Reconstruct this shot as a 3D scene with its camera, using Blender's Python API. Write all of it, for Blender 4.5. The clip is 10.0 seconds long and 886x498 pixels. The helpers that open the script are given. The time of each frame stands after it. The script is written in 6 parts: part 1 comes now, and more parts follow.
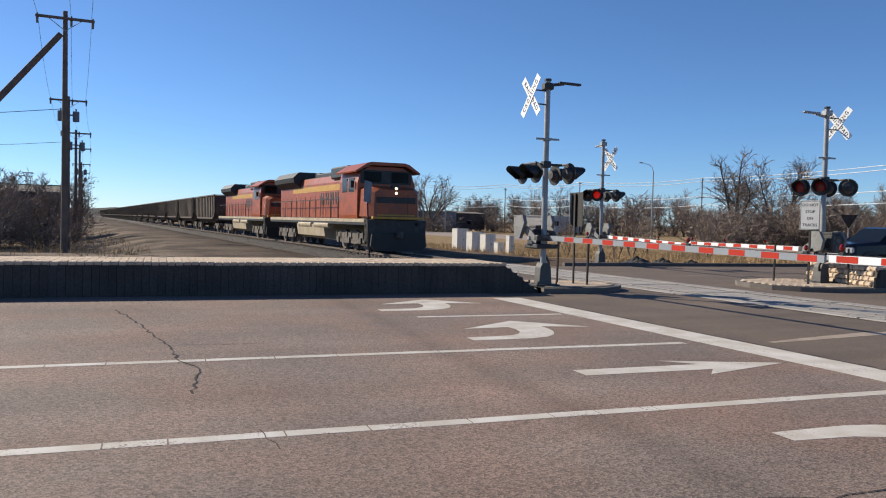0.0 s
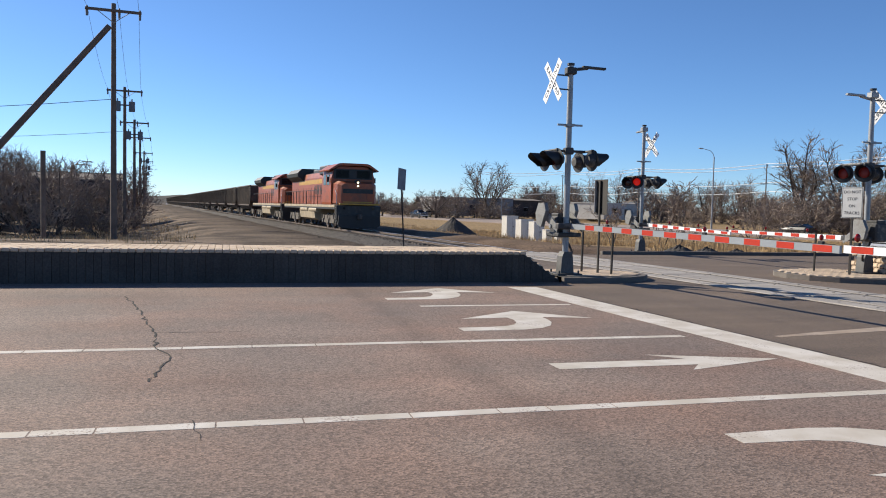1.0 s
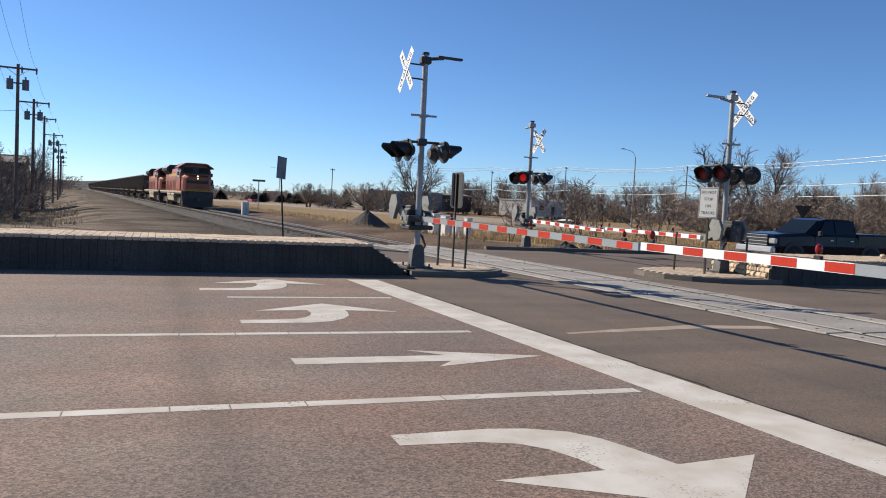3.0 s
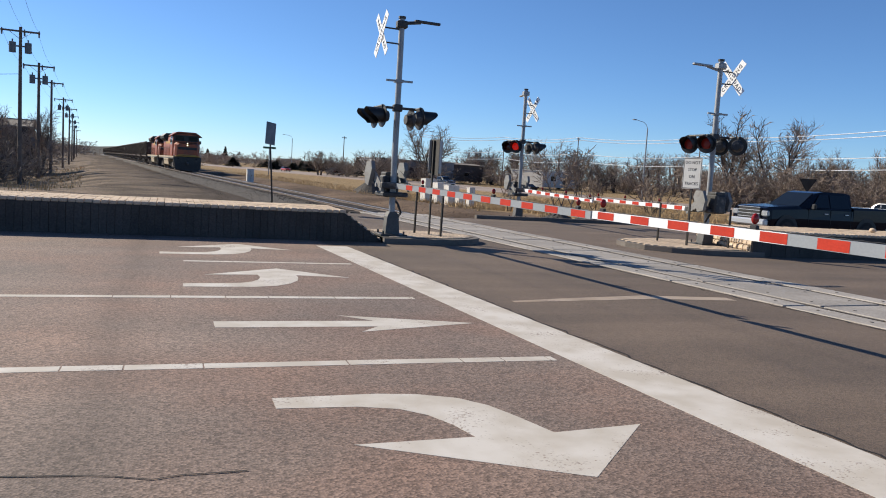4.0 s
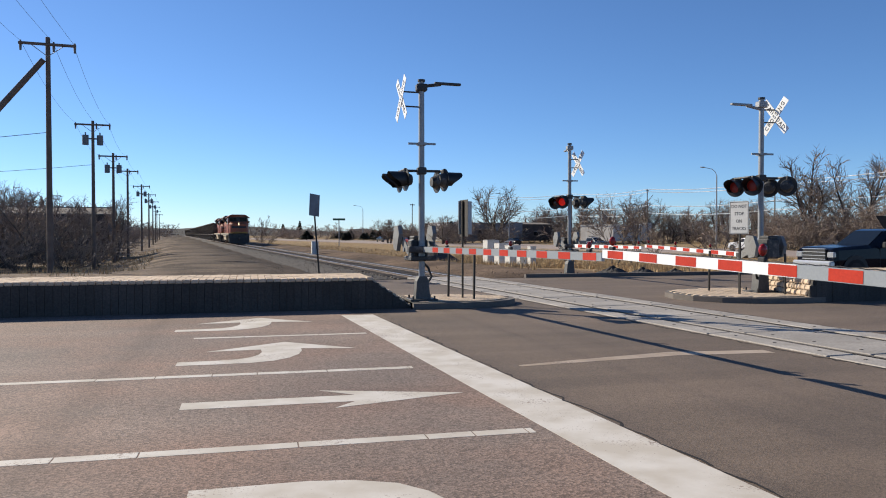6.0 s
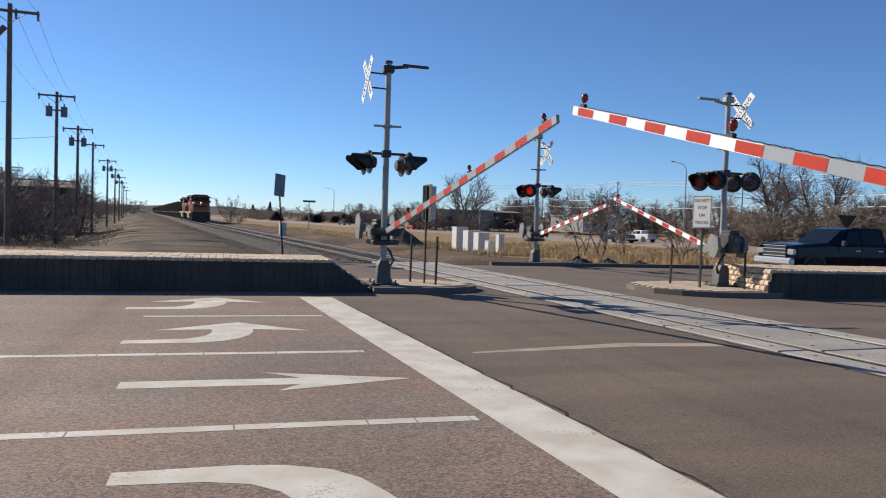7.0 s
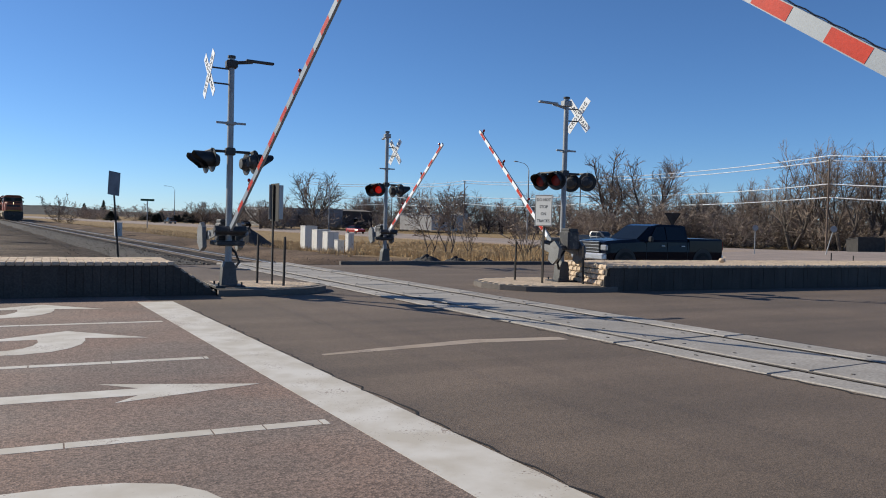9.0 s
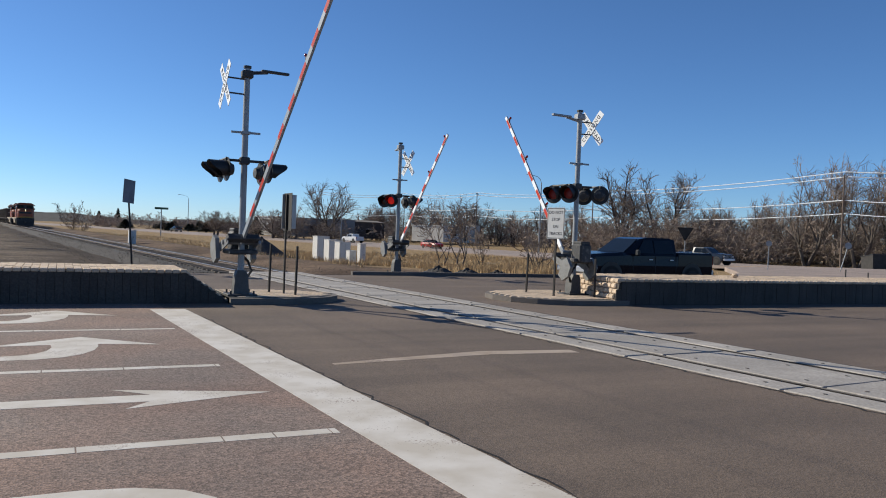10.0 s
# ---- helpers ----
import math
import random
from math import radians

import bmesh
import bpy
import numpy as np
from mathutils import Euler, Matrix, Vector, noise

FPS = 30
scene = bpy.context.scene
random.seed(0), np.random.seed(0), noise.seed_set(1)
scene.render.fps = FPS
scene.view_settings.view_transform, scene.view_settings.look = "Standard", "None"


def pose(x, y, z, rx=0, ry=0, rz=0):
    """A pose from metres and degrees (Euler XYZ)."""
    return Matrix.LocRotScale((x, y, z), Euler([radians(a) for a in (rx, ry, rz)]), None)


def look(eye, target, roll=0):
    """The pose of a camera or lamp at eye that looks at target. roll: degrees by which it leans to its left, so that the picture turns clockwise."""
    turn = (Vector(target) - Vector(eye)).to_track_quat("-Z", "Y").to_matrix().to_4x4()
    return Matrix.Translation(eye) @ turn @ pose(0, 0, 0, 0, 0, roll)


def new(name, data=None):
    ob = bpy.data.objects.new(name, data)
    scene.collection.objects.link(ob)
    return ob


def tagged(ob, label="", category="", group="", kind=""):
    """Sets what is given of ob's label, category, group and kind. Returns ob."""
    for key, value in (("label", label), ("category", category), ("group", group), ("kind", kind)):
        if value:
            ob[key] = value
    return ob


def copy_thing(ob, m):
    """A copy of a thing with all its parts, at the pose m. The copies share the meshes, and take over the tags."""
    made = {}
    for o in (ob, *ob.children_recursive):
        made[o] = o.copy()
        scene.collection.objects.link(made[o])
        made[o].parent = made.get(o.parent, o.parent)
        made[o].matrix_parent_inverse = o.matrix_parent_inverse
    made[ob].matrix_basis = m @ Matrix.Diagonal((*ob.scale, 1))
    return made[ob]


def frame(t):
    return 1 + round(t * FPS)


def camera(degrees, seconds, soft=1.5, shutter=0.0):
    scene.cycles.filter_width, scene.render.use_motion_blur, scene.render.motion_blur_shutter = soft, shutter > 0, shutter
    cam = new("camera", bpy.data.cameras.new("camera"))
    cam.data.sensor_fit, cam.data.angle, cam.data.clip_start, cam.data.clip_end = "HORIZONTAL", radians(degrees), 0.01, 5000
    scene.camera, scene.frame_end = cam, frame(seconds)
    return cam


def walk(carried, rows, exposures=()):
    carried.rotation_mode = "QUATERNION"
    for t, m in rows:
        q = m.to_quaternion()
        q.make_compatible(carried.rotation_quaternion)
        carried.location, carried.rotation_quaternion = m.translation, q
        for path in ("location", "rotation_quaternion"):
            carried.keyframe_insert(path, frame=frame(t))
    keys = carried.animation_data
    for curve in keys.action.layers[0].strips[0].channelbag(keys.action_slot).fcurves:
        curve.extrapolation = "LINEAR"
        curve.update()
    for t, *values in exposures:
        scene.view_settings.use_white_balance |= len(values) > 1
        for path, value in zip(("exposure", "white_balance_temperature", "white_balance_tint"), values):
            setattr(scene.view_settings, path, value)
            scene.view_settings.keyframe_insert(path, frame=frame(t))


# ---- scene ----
cam = camera(58.6, 10.0, 1.0, 0.25)
PATH = [
    (0, (0.873, 1.958, 1.602), (1.549, 3.839, 1.533), 1.3),
    (0.5, (1.405, 1.926, 1.581), (1.994, 3.834, 1.465), 1.2),
    (1, (1.825, 1.837, 1.642), (2.357, 3.762, 1.537), 1.3),
    (1.5, (2.375, 1.753, 1.655), (2.881, 3.679, 1.472), 3.1),
    (2, (2.91, 1.747, 1.64), (3.586, 3.625, 1.52), 3.5),
    (3.5, (4.283, 1.545, 1.636), (4.965, 3.421, 1.521), 2.6),
    (4, (4.726, 1.453, 1.631), (5.382, 3.332, 1.439), 3.5),
    (4.5, (5.112, 1.481, 1.636), (5.807, 3.351, 1.493), 3.6),
    (5, (5.443, 1.489, 1.625), (6.025, 3.4, 1.528), 2.7),
    (6.5, (5.941, 1.747, 1.634), (6.406, 3.693, 1.604), -0.3),
    (7, (6.04, 1.758, 1.608), (6.584, 3.681, 1.534), 1.8),
    (7.5, (6.068, 1.739, 1.64), (6.768, 3.611, 1.57), 2.0),
    (8, (6.056, 1.728, 1.643), (6.842, 3.563, 1.512), 2.0),
    (8.5, (6.073, 1.773, 1.63), (6.923, 3.58, 1.536), 1.3),
    (9, (6.052, 1.768, 1.629), (6.949, 3.554, 1.562), 1.5),
    (9.5, (6.027, 1.751, 1.633), (6.899, 3.55, 1.573), 2.1),
    (10, (6.043, 1.757, 1.618), (6.913, 3.557, 1.58), 2.2),
]
walk(cam, [(t, look(eye, target, roll)) for t, eye, target, roll in PATH], [(0, 0.43, 6350, 9), (1, 0.57, 6380, 9), (2, 0.49, 6380, 9), (5, 0.50, 6380, 9), (7, 0.38, 6350, 9), (8, 0.26, 6220, 8), (10, 0.26, 6120, 7)])

# ---- world, sun, exposure ----
SUN_FROM = Vector((-0.60, 0.64, 0.50)).normalized()
world = bpy.data.worlds.new("world")
scene.world = world
world.use_nodes = True
wn = world.node_tree.nodes
sky = wn.new("ShaderNodeTexSky")
sky.sky_type = "NISHITA"
sky.sun_disc = False
sky.sun_elevation = math.asin(SUN_FROM.z)
sky.sun_rotation = math.atan2(SUN_FROM.x, SUN_FROM.y)
sky.altitude = 2600
sky.air_density, sky.dust_density, sky.ozone_density = 1.0, 0.8, 7.5
world.node_tree.links.new(sky.outputs[0], wn["Background"].inputs[0])
wn["Background"].inputs[1].default_value = 0.094
sun = new("sun", bpy.data.lights.new("sun", "SUN"))
sun.data.energy, sun.data.angle, sun.data.color = 5.0, radians(0.5), (1.0, 0.89, 0.72)
sun.matrix_world = look((0, 0, 50), Vector((0, 0, 50)) - SUN_FROM)
scene.view_settings.exposure = 0.0

# ---- materials ----
def node_mat(name, rough=0.8, metal=0.0):
    m = bpy.data.materials.new(name)
    m.use_nodes = True
    n = m.node_tree.nodes
    b = n["Principled BSDF"]
    b.inputs["Roughness"].default_value = rough
    b.inputs["Metallic"].default_value = metal
    return m, n, m.node_tree.links, b


def ramp(n, a, b, p=0.3, q=0.7):
    r = n.new("ShaderNodeValToRGB")
    r.color_ramp.elements[0].position, r.color_ramp.elements[1].position = p, q
    r.color_ramp.elements[0].color, r.color_ramp.elements[1].color = (*a, 1), (*b, 1)
    return r


def noise_node(n, links, scale, detail=4, coord="Object"):
    c = n.new("ShaderNodeTexCoord")
    t = n.new("ShaderNodeTexNoise")
    t.inputs["Scale"].default_value, t.inputs["Detail"].default_value = scale, detail
    links.new(c.outputs[coord], t.inputs["Vector"])
    return t


def mixed(n, links, a, b, fac, kind="MIX"):
    m = n.new("ShaderNodeMix")
    m.data_type, m.blend_type = "RGBA", kind
    if isinstance(fac, float):
        m.inputs[0].default_value = fac
    else:
        links.new(fac, m.inputs[0])
    for k, v in ((6, a), (7, b)):
        if isinstance(v, tuple):
            m.inputs[k].default_value = (*v, 1)
        else:
            links.new(v, m.inputs[k])
    return m.outputs[2]


def mat(name, col, rough=0.7, metal=0.0, vary=0.25, scale=3.0, fine=40.0, bump=0.15, dirt=None, dirt_at=(0.55, 0.75), rand=0.0, grain=0.2):
    """A surface: base colour, broad patches, fine grain, optional dirt, and a little relief."""
    m, n, links, b = node_mat(name, rough, metal)
    col = tuple(c * 0.78 for c in col)
    lo = tuple(c * (1 - vary) for c in col)
    hi = tuple(min(1, c * (1 + vary)) for c in col)
    big, small = noise_node(n, links, scale), noise_node(n, links, fine, 6)
    r = ramp(n, lo, hi)
    links.new(big.outputs[0], r.inputs[0])
    out = r.outputs[0]
    g = ramp(n, (1 - grain,) * 3, (1 + grain,) * 3, 0.35, 0.65)
    links.new(small.outputs[0], g.inputs[0])
    out = mixed(n, links, out, g.outputs[0], 1.0, "MULTIPLY")
    if dirt:
        d = noise_node(n, links, scale * 2.3, 8)
        dr = ramp(n, (0, 0, 0), (1, 1, 1), *dirt_at)
        links.new(d.outputs[0], dr.inputs[0])
        out = mixed(n, links, out, dirt, dr.outputs[0])
    if rand:
        o = n.new("ShaderNodeObjectInfo")
        rr = ramp(n, (1 - rand,) * 3, (1 + rand,) * 3, 0.0, 1.0)
        links.new(o.outputs["Random"], rr.inputs[0])
        out = mixed(n, links, out, rr.outputs[0], 1.0, "MULTIPLY")
    links.new(out, b.inputs["Base Color"])
    if bump:
        bp = n.new("ShaderNodeBump")
        bp.inputs["Strength"].default_value = bump
        bp.inputs["Distance"].default_value = 0.02
        links.new(small.outputs[0], bp.inputs["Height"])
        links.new(bp.outputs[0], b.inputs["Normal"])
    return m


def glow(name, col, strength):
    m, n, links, b = node_mat(name, 0.4)
    b.inputs["Base Color"].default_value = (*col, 1)
    b.inputs["Emission Color"].default_value = (*col, 1)
    b.inputs["Emission Strength"].default_value = strength
    return m


def asphalt(name, col, spread, stone, streak, mark=None):
    """Chip-sealed road: stones of several tints, broad worn patches, tyre streaks along x."""
    m, n, links, b = node_mat(name, 0.88)
    c = n.new("ShaderNodeTexCoord")
    v = n.new("ShaderNodeTexVoronoi")
    v.inputs["Scale"].default_value = stone
    links.new(c.outputs["Object"], v.inputs["Vector"])
    chip = ramp(n, tuple(k * (1 - spread) for k in col), tuple(k * (1 + spread) for k in col), 0.1, 0.9)
    sep = n.new("ShaderNodeSeparateColor")
    links.new(v.outputs["Color"], sep.inputs[0])
    links.new(sep.outputs[0], chip.inputs[0])
    big = noise_node(n, links, 0.35, 5)
    br = ramp(n, (0.78, 0.78, 0.80), (1.15, 1.12, 1.10), 0.3, 0.7)
    links.new(big.outputs[0], br.inputs[0])
    out = mixed(n, links, chip.outputs[0], br.outputs[0], 1.0, "MULTIPLY")
    mp = n.new("ShaderNodeMapping")
    mp.inputs["Scale"].default_value = (0.05, 0.9, 1)
    links.new(c.outputs["Object"], mp.inputs[0])
    s = n.new("ShaderNodeTexNoise")
    s.inputs["Scale"].default_value, s.inputs["Detail"].default_value = 1.0, 5
    links.new(mp.outputs[0], s.inputs["Vector"])
    sr = ramp(n, (1 - streak,) * 3, (1 + streak,) * 3, 0.35, 0.65)
    links.new(s.outputs[0], sr.inputs[0])
    out = mixed(n, links, out, sr.outputs[0], 1.0, "MULTIPLY")
    if mark is not None:
        # a soft dark band across the lanes, wandering about x = mark
        sx = n.new("ShaderNodeSeparateXYZ")
        links.new(c.outputs["Object"], sx.inputs[0])
        wob = noise_node(n, links, 0.5, 5)
        f = n.new("ShaderNodeMath")
        f.operation = "MULTIPLY_ADD"
        links.new(wob.outputs[0], f.inputs[0])
        f.inputs[1].default_value = 0.5
        links.new(sx.outputs[0], f.inputs[2])
        g = n.new("ShaderNodeMath")
        g.operation = "SUBTRACT"
        links.new(f.outputs[0], g.inputs[0])
        g.inputs[1].default_value = mark + 0.25
        h = n.new("ShaderNodeMath")
        h.operation = "ABSOLUTE"
        links.new(g.outputs[0], h.inputs[0])
        k = n.new("ShaderNodeMapRange")
        k.inputs[1].default_value, k.inputs[2].default_value, k.inputs[3].default_value, k.inputs[4].default_value = 0.03, 0.32, 0.26, 0.0
        links.new(h.outputs[0], k.inputs[0])
        out = mixed(n, links, out, tuple(q * 0.25 for q in col), k.outputs[0])
        red = noise_node(n, links, 0.6, 4)
        rr = ramp(n, (0.97, 1.0, 1.03), (1.10, 0.97, 0.92), 0.4, 0.7)
        links.new(red.outputs[0], rr.inputs[0])
        out = mixed(n, links, out, rr.outputs[0], 1.0, "MULTIPLY")
    links.new(out, b.inputs["Base Color"])
    bp = n.new("ShaderNodeBump")
    bp.inputs["Strength"].default_value, bp.inputs["Distance"].default_value = 0.5, 0.006
    links.new(v.outputs["Distance"], bp.inputs["Height"])
    links.new(bp.outputs[0], b.inputs["Normal"])
    return m


def worn_paint(name, col, under, wear):
    m, n, links, b = node_mat(name, 0.7)
    fine, broad = noise_node(n, links, 55, 6), noise_node(n, links, 2.2, 6)
    w = mixed(n, links, fine.outputs[1], broad.outputs[1], 0.45)
    r = ramp(n, (0, 0, 0), (1, 1, 1), wear, wear + 0.05)
    bw = n.new("ShaderNodeRGBToBW")
    links.new(w, bw.inputs[0])
    links.new(bw.outputs[0], r.inputs[0])
    tint = ramp(n, tuple(k * j for k, j in zip(col, (0.80, 0.77, 0.72))), col, 0.38, 0.62)
    links.new(broad.outputs[0], tint.inputs[0])
    links.new(mixed(n, links, tint.outputs[0], under, r.outputs[0]), b.inputs["Base Color"])
    return m


def ground_mat():
    """Earth by the rails, gravel shoulder and dry grass beyond, with ragged borders."""
    m, n, links, b = node_mat("dry_ground", 0.95)
    c = n.new("ShaderNodeTexCoord")
    sx = n.new("ShaderNodeSeparateXYZ")
    links.new(c.outputs["Object"], sx.inputs[0])

    def calc(op, a, k):
        q = n.new("ShaderNodeMath")
        q.operation = op
        links.new(a, q.inputs[0])
        if isinstance(k, (int, float)):
            q.inputs[1].default_value = k
        else:
            links.new(k, q.inputs[1])
        return q.outputs[0]

    off = calc("ADD", calc("MULTIPLY", sx.outputs[1], 0.091), sx.outputs[0])
    wob = noise_node(n, links, 0.16, 6)
    off = calc("ADD", off, calc("MULTIPLY", wob.outputs[0], 10.0))
    big, mid, fine = noise_node(n, links, 0.25, 8), noise_node(n, links, 1.7, 6), noise_node(n, links, 9, 10)
    gravel = ramp(n, (0.044, 0.034, 0.026), (0.098, 0.073, 0.054), 0.35, 0.65)
    links.new(mid.outputs[0], gravel.inputs[0])
    earth = ramp(n, (0.085, 0.065, 0.049), (0.215, 0.165, 0.122), 0.42, 0.58)
    links.new(big.outputs[0], earth.inputs[0])
    grass = ramp(n, (0.20, 0.14, 0.075), (0.36, 0.255, 0.135), 0.3, 0.7)
    links.new(mid.outputs[0], grass.inputs[0])
    brown = ramp(n, (0.085, 0.058, 0.040), (0.185, 0.130, 0.090), 0.36, 0.64)
    links.new(big.outputs[0], brown.inputs[0])
    f3 = n.new("ShaderNodeMapRange")
    f3.inputs[1].default_value, f3.inputs[2].default_value = 22.0, 24.0
    links.new(off, f3.inputs[0])
    f1 = n.new("ShaderNodeMapRange")
    f1.inputs[1].default_value, f1.inputs[2].default_value = 9.5, 17.0
    links.new(off, f1.inputs[0])
    f2 = n.new("ShaderNodeMapRange")
    f2.inputs[1].default_value, f2.inputs[2].default_value = 27.5, 30.5
    links.new(off, f2.inputs[0])
    col = mixed(n, links, earth.outputs[0], gravel.outputs[0], f1.outputs[0])
    col = mixed(n, links, col, brown.outputs[0], f3.outputs[0])
    col = mixed(n, links, col, grass.outputs[0], f2.outputs[0])
    g = ramp(n, (0.55,) * 3, (1.32,) * 3, 0.36, 0.64)
    links.new(fine.outputs[0], g.inputs[0])
    links.new(mixed(n, links, col, g.outputs[0], 1.0, "MULTIPLY"), b.inputs["Base Color"])
    bp = n.new("ShaderNodeBump")
    bp.inputs["Strength"].default_value, bp.inputs["Distance"].default_value = 0.6, 0.05
    links.new(fine.outputs[0], bp.inputs["Height"])
    links.new(bp.outputs[0], b.inputs["Normal"])
    return m


M_ROAD_W = asphalt("pink_chip_seal", (0.196, 0.145, 0.116), 0.42, 62, 0.10, 4.25)
M_ROAD_E = asphalt("brown_asphalt", (0.127, 0.095, 0.071), 0.30, 90, 0.16)
M_HIGHWAY = asphalt("highway_asphalt", (0.28, 0.225, 0.19), 0.15, 40, 0.06)
M_PAINT = worn_paint("worn_white_paint", (0.61, 0.57, 0.515), (0.24, 0.18, 0.145), 0.555)
M_PAINT_OLD = worn_paint("faded_paint", (0.40, 0.32, 0.25), (0.17, 0.13, 0.10), 0.55)
M_CRACK = mat("crack_shadowed_tar", (0.018, 0.015, 0.014), 0.9)
M_GROUND = ground_mat()
M_CONC = mat("grey_concrete", (0.42, 0.40, 0.37), 0.85, vary=0.15, scale=1.3, fine=30, dirt=(0.22, 0.20, 0.18))
M_PANEL = mat("crossing_concrete", (0.41, 0.375, 0.34), 0.85, vary=0.22, scale=0.9, fine=25, dirt=(0.25, 0.225, 0.20), dirt_at=(0.45, 0.7), rand=0.12)
M_PAVER = mat("tan_pavers", (0.62, 0.48, 0.345), 0.85, vary=0.15, scale=2.0, fine=35, bump=0.3, rand=0.15)
# wall face's shade is put into the colour; rand adds rib-to-rib shading
M_WALL = mat("shade_dark_ribbed_concrete", (0.076, 0.066, 0.058), 0.9, vary=0.22, scale=1.2, fine=28, bump=0.3, rand=0.10)
M_KERB = mat("kerb_concrete", (0.175, 0.150, 0.130), 0.85, vary=0.18, scale=1.5, dirt=(0.16, 0.14, 0.12))
M_JOINT = mat("dark_joint", (0.06, 0.055, 0.05), 0.95)
M_FLANGE = mat("worn_rubber_strip", (0.17, 0.148, 0.128), 0.9, vary=0.3)
M_CASTING = mat("dull_cast_base", (0.13, 0.128, 0.125), 0.65, 0.2, vary=0.2, dirt=(0.09, 0.08, 0.07))
M_INK = mat("faded_black_lettering", (0.07, 0.07, 0.072), 0.6)
M_GALV = mat("galvanised_steel", (0.36, 0.37, 0.38), 0.5, 0.4, vary=0.12, scale=4, fine=60, bump=0.05)
M_ARMGREY = mat("grey_arm_sheeting", (0.34, 0.365, 0.39), 0.45, 0.1, vary=0.05, scale=1.5, bump=0.0, grain=0.05)
M_BASEGREY = mat("weathered_grey_casting", (0.24, 0.24, 0.235), 0.6, 0.2, vary=0.15, dirt=(0.14, 0.13, 0.12))
M_DGREY = mat("dark_grey_casting", (0.055, 0.055, 0.057), 0.6, 0.2, vary=0.25, dirt=(0.18, 0.16, 0.14))
M_BLACK = mat("black_paint", (0.014, 0.014, 0.015), 0.5, vary=0.3, bump=0.05)
M_WHITE = mat("white_sheeting", (0.98, 0.99, 1.0), 0.45, vary=0.05, bump=0.03, grain=0.05)
M_SIGN = mat("weathered_white_sign", (0.60, 0.60, 0.59), 0.5, vary=0.08, bump=0.03, grain=0.05, dirt=(0.45, 0.44, 0.42))
M_BACK = mat("sign_back", (0.17, 0.20, 0.245), 0.5, 0.4, vary=0.2)
M_RED = mat("red_sheeting", (0.57, 0.046, 0.022), 0.45, vary=0.12, bump=0.03, grain=0.08)
M_REDLENS = mat("red_lens", (0.30, 0.01, 0.008), 0.12, vary=0.1, bump=0.02)
M_LENS = mat("dark_red_lens", (0.055, 0.008, 0.006), 0.15, vary=0.2, bump=0.02)
M_REDLIT = glow("lit_red_lens", (0.70, 0.015, 0.008), 0.28)
M_REDDIM = glow("dim_red_lens", (0.16, 0.010, 0.007), 0.06)
M_POST = mat("dark_steel_post", (0.045, 0.04, 0.036), 0.7, 0.3)
M_CABWHITE = mat("white_cabinet", (0.72, 0.70, 0.66), 0.6, vary=0.06, scale=2, dirt=(0.42, 0.36, 0.30), dirt_at=(0.62, 0.8))
M_STONE = mat("black_gravel", (0.055, 0.05, 0.048), 0.95, vary=0.4, scale=6, fine=20, bump=0.8)
M_BALLAST = mat("ballast_stone", (0.056, 0.046, 0.039), 0.95, vary=0.35, scale=2, fine=14, bump=0.9, grain=0.45)
M_RAIL = mat("worn_rail_steel", (0.78, 0.76, 0.74), 0.35, 0.55, vary=0.15, bump=0.02)
M_RUST = mat("rusty_rail", (0.22, 0.17, 0.14), 0.6, 0.4, vary=0.25)
M_TIE = mat("weathered_tie", (0.12, 0.095, 0.075), 0.95, vary=0.3, scale=5, rand=0.3)
M_POLE = mat("weathered_pole_wood", (0.185, 0.138, 0.108), 0.9, vary=0.25, scale=2, fine=60, bump=0.4)
M_WIRE = mat("dull_wire", (0.10, 0.10, 0.11), 0.6, 0.3)
# flat white stands in for sun glinting along the metal wires
M_GLINTWIRE = mat("glint_white_wire", (0.95, 0.95, 0.95), 0.5, 0.0)
M_TRANSF = mat("transformer_grey", (0.17, 0.18, 0.19), 0.55, vary=0.12)
M_ORANGE = mat("orange_loco_paint", (0.43, 0.092, 0.026), 0.42, vary=0.16, scale=0.9, fine=22, bump=0.06, dirt=(0.17, 0.06, 0.03), dirt_at=(0.48, 0.75))
M_YELLOW = mat("yellow_stripe", (0.62, 0.34, 0.05), 0.5, vary=0.15)
M_LDARK = mat("loco_dark_green_black", (0.022, 0.024, 0.024), 0.5, vary=0.35, scale=1.5, dirt=(0.06, 0.05, 0.045))
M_CREAM = mat("dusty_cream_tank", (0.50, 0.41, 0.28), 0.7, vary=0.18, scale=1.5, dirt=(0.28, 0.21, 0.14))
M_TRUCKG = mat("dusty_bogie", (0.17, 0.145, 0.12), 0.85, vary=0.35, scale=3, dirt=(0.06, 0.05, 0.045), dirt_at=(0.45, 0.6))
M_COAL = mat("hopper_dark_brown", (0.085, 0.060, 0.046), 0.75, vary=0.3, scale=0.8, dirt=(0.14, 0.09, 0.06))
M_COALTOP = mat("coal", (0.012, 0.012, 0.012), 0.7, vary=0.3, fine=6, bump=0.8)
M_HEAD = glow("lit_headlight", (1.0, 0.80, 0.45), 2.0)
def duller(m, level):
    m.node_tree.nodes["Principled BSDF"].inputs["Specular IOR Level"].default_value = level
    return m


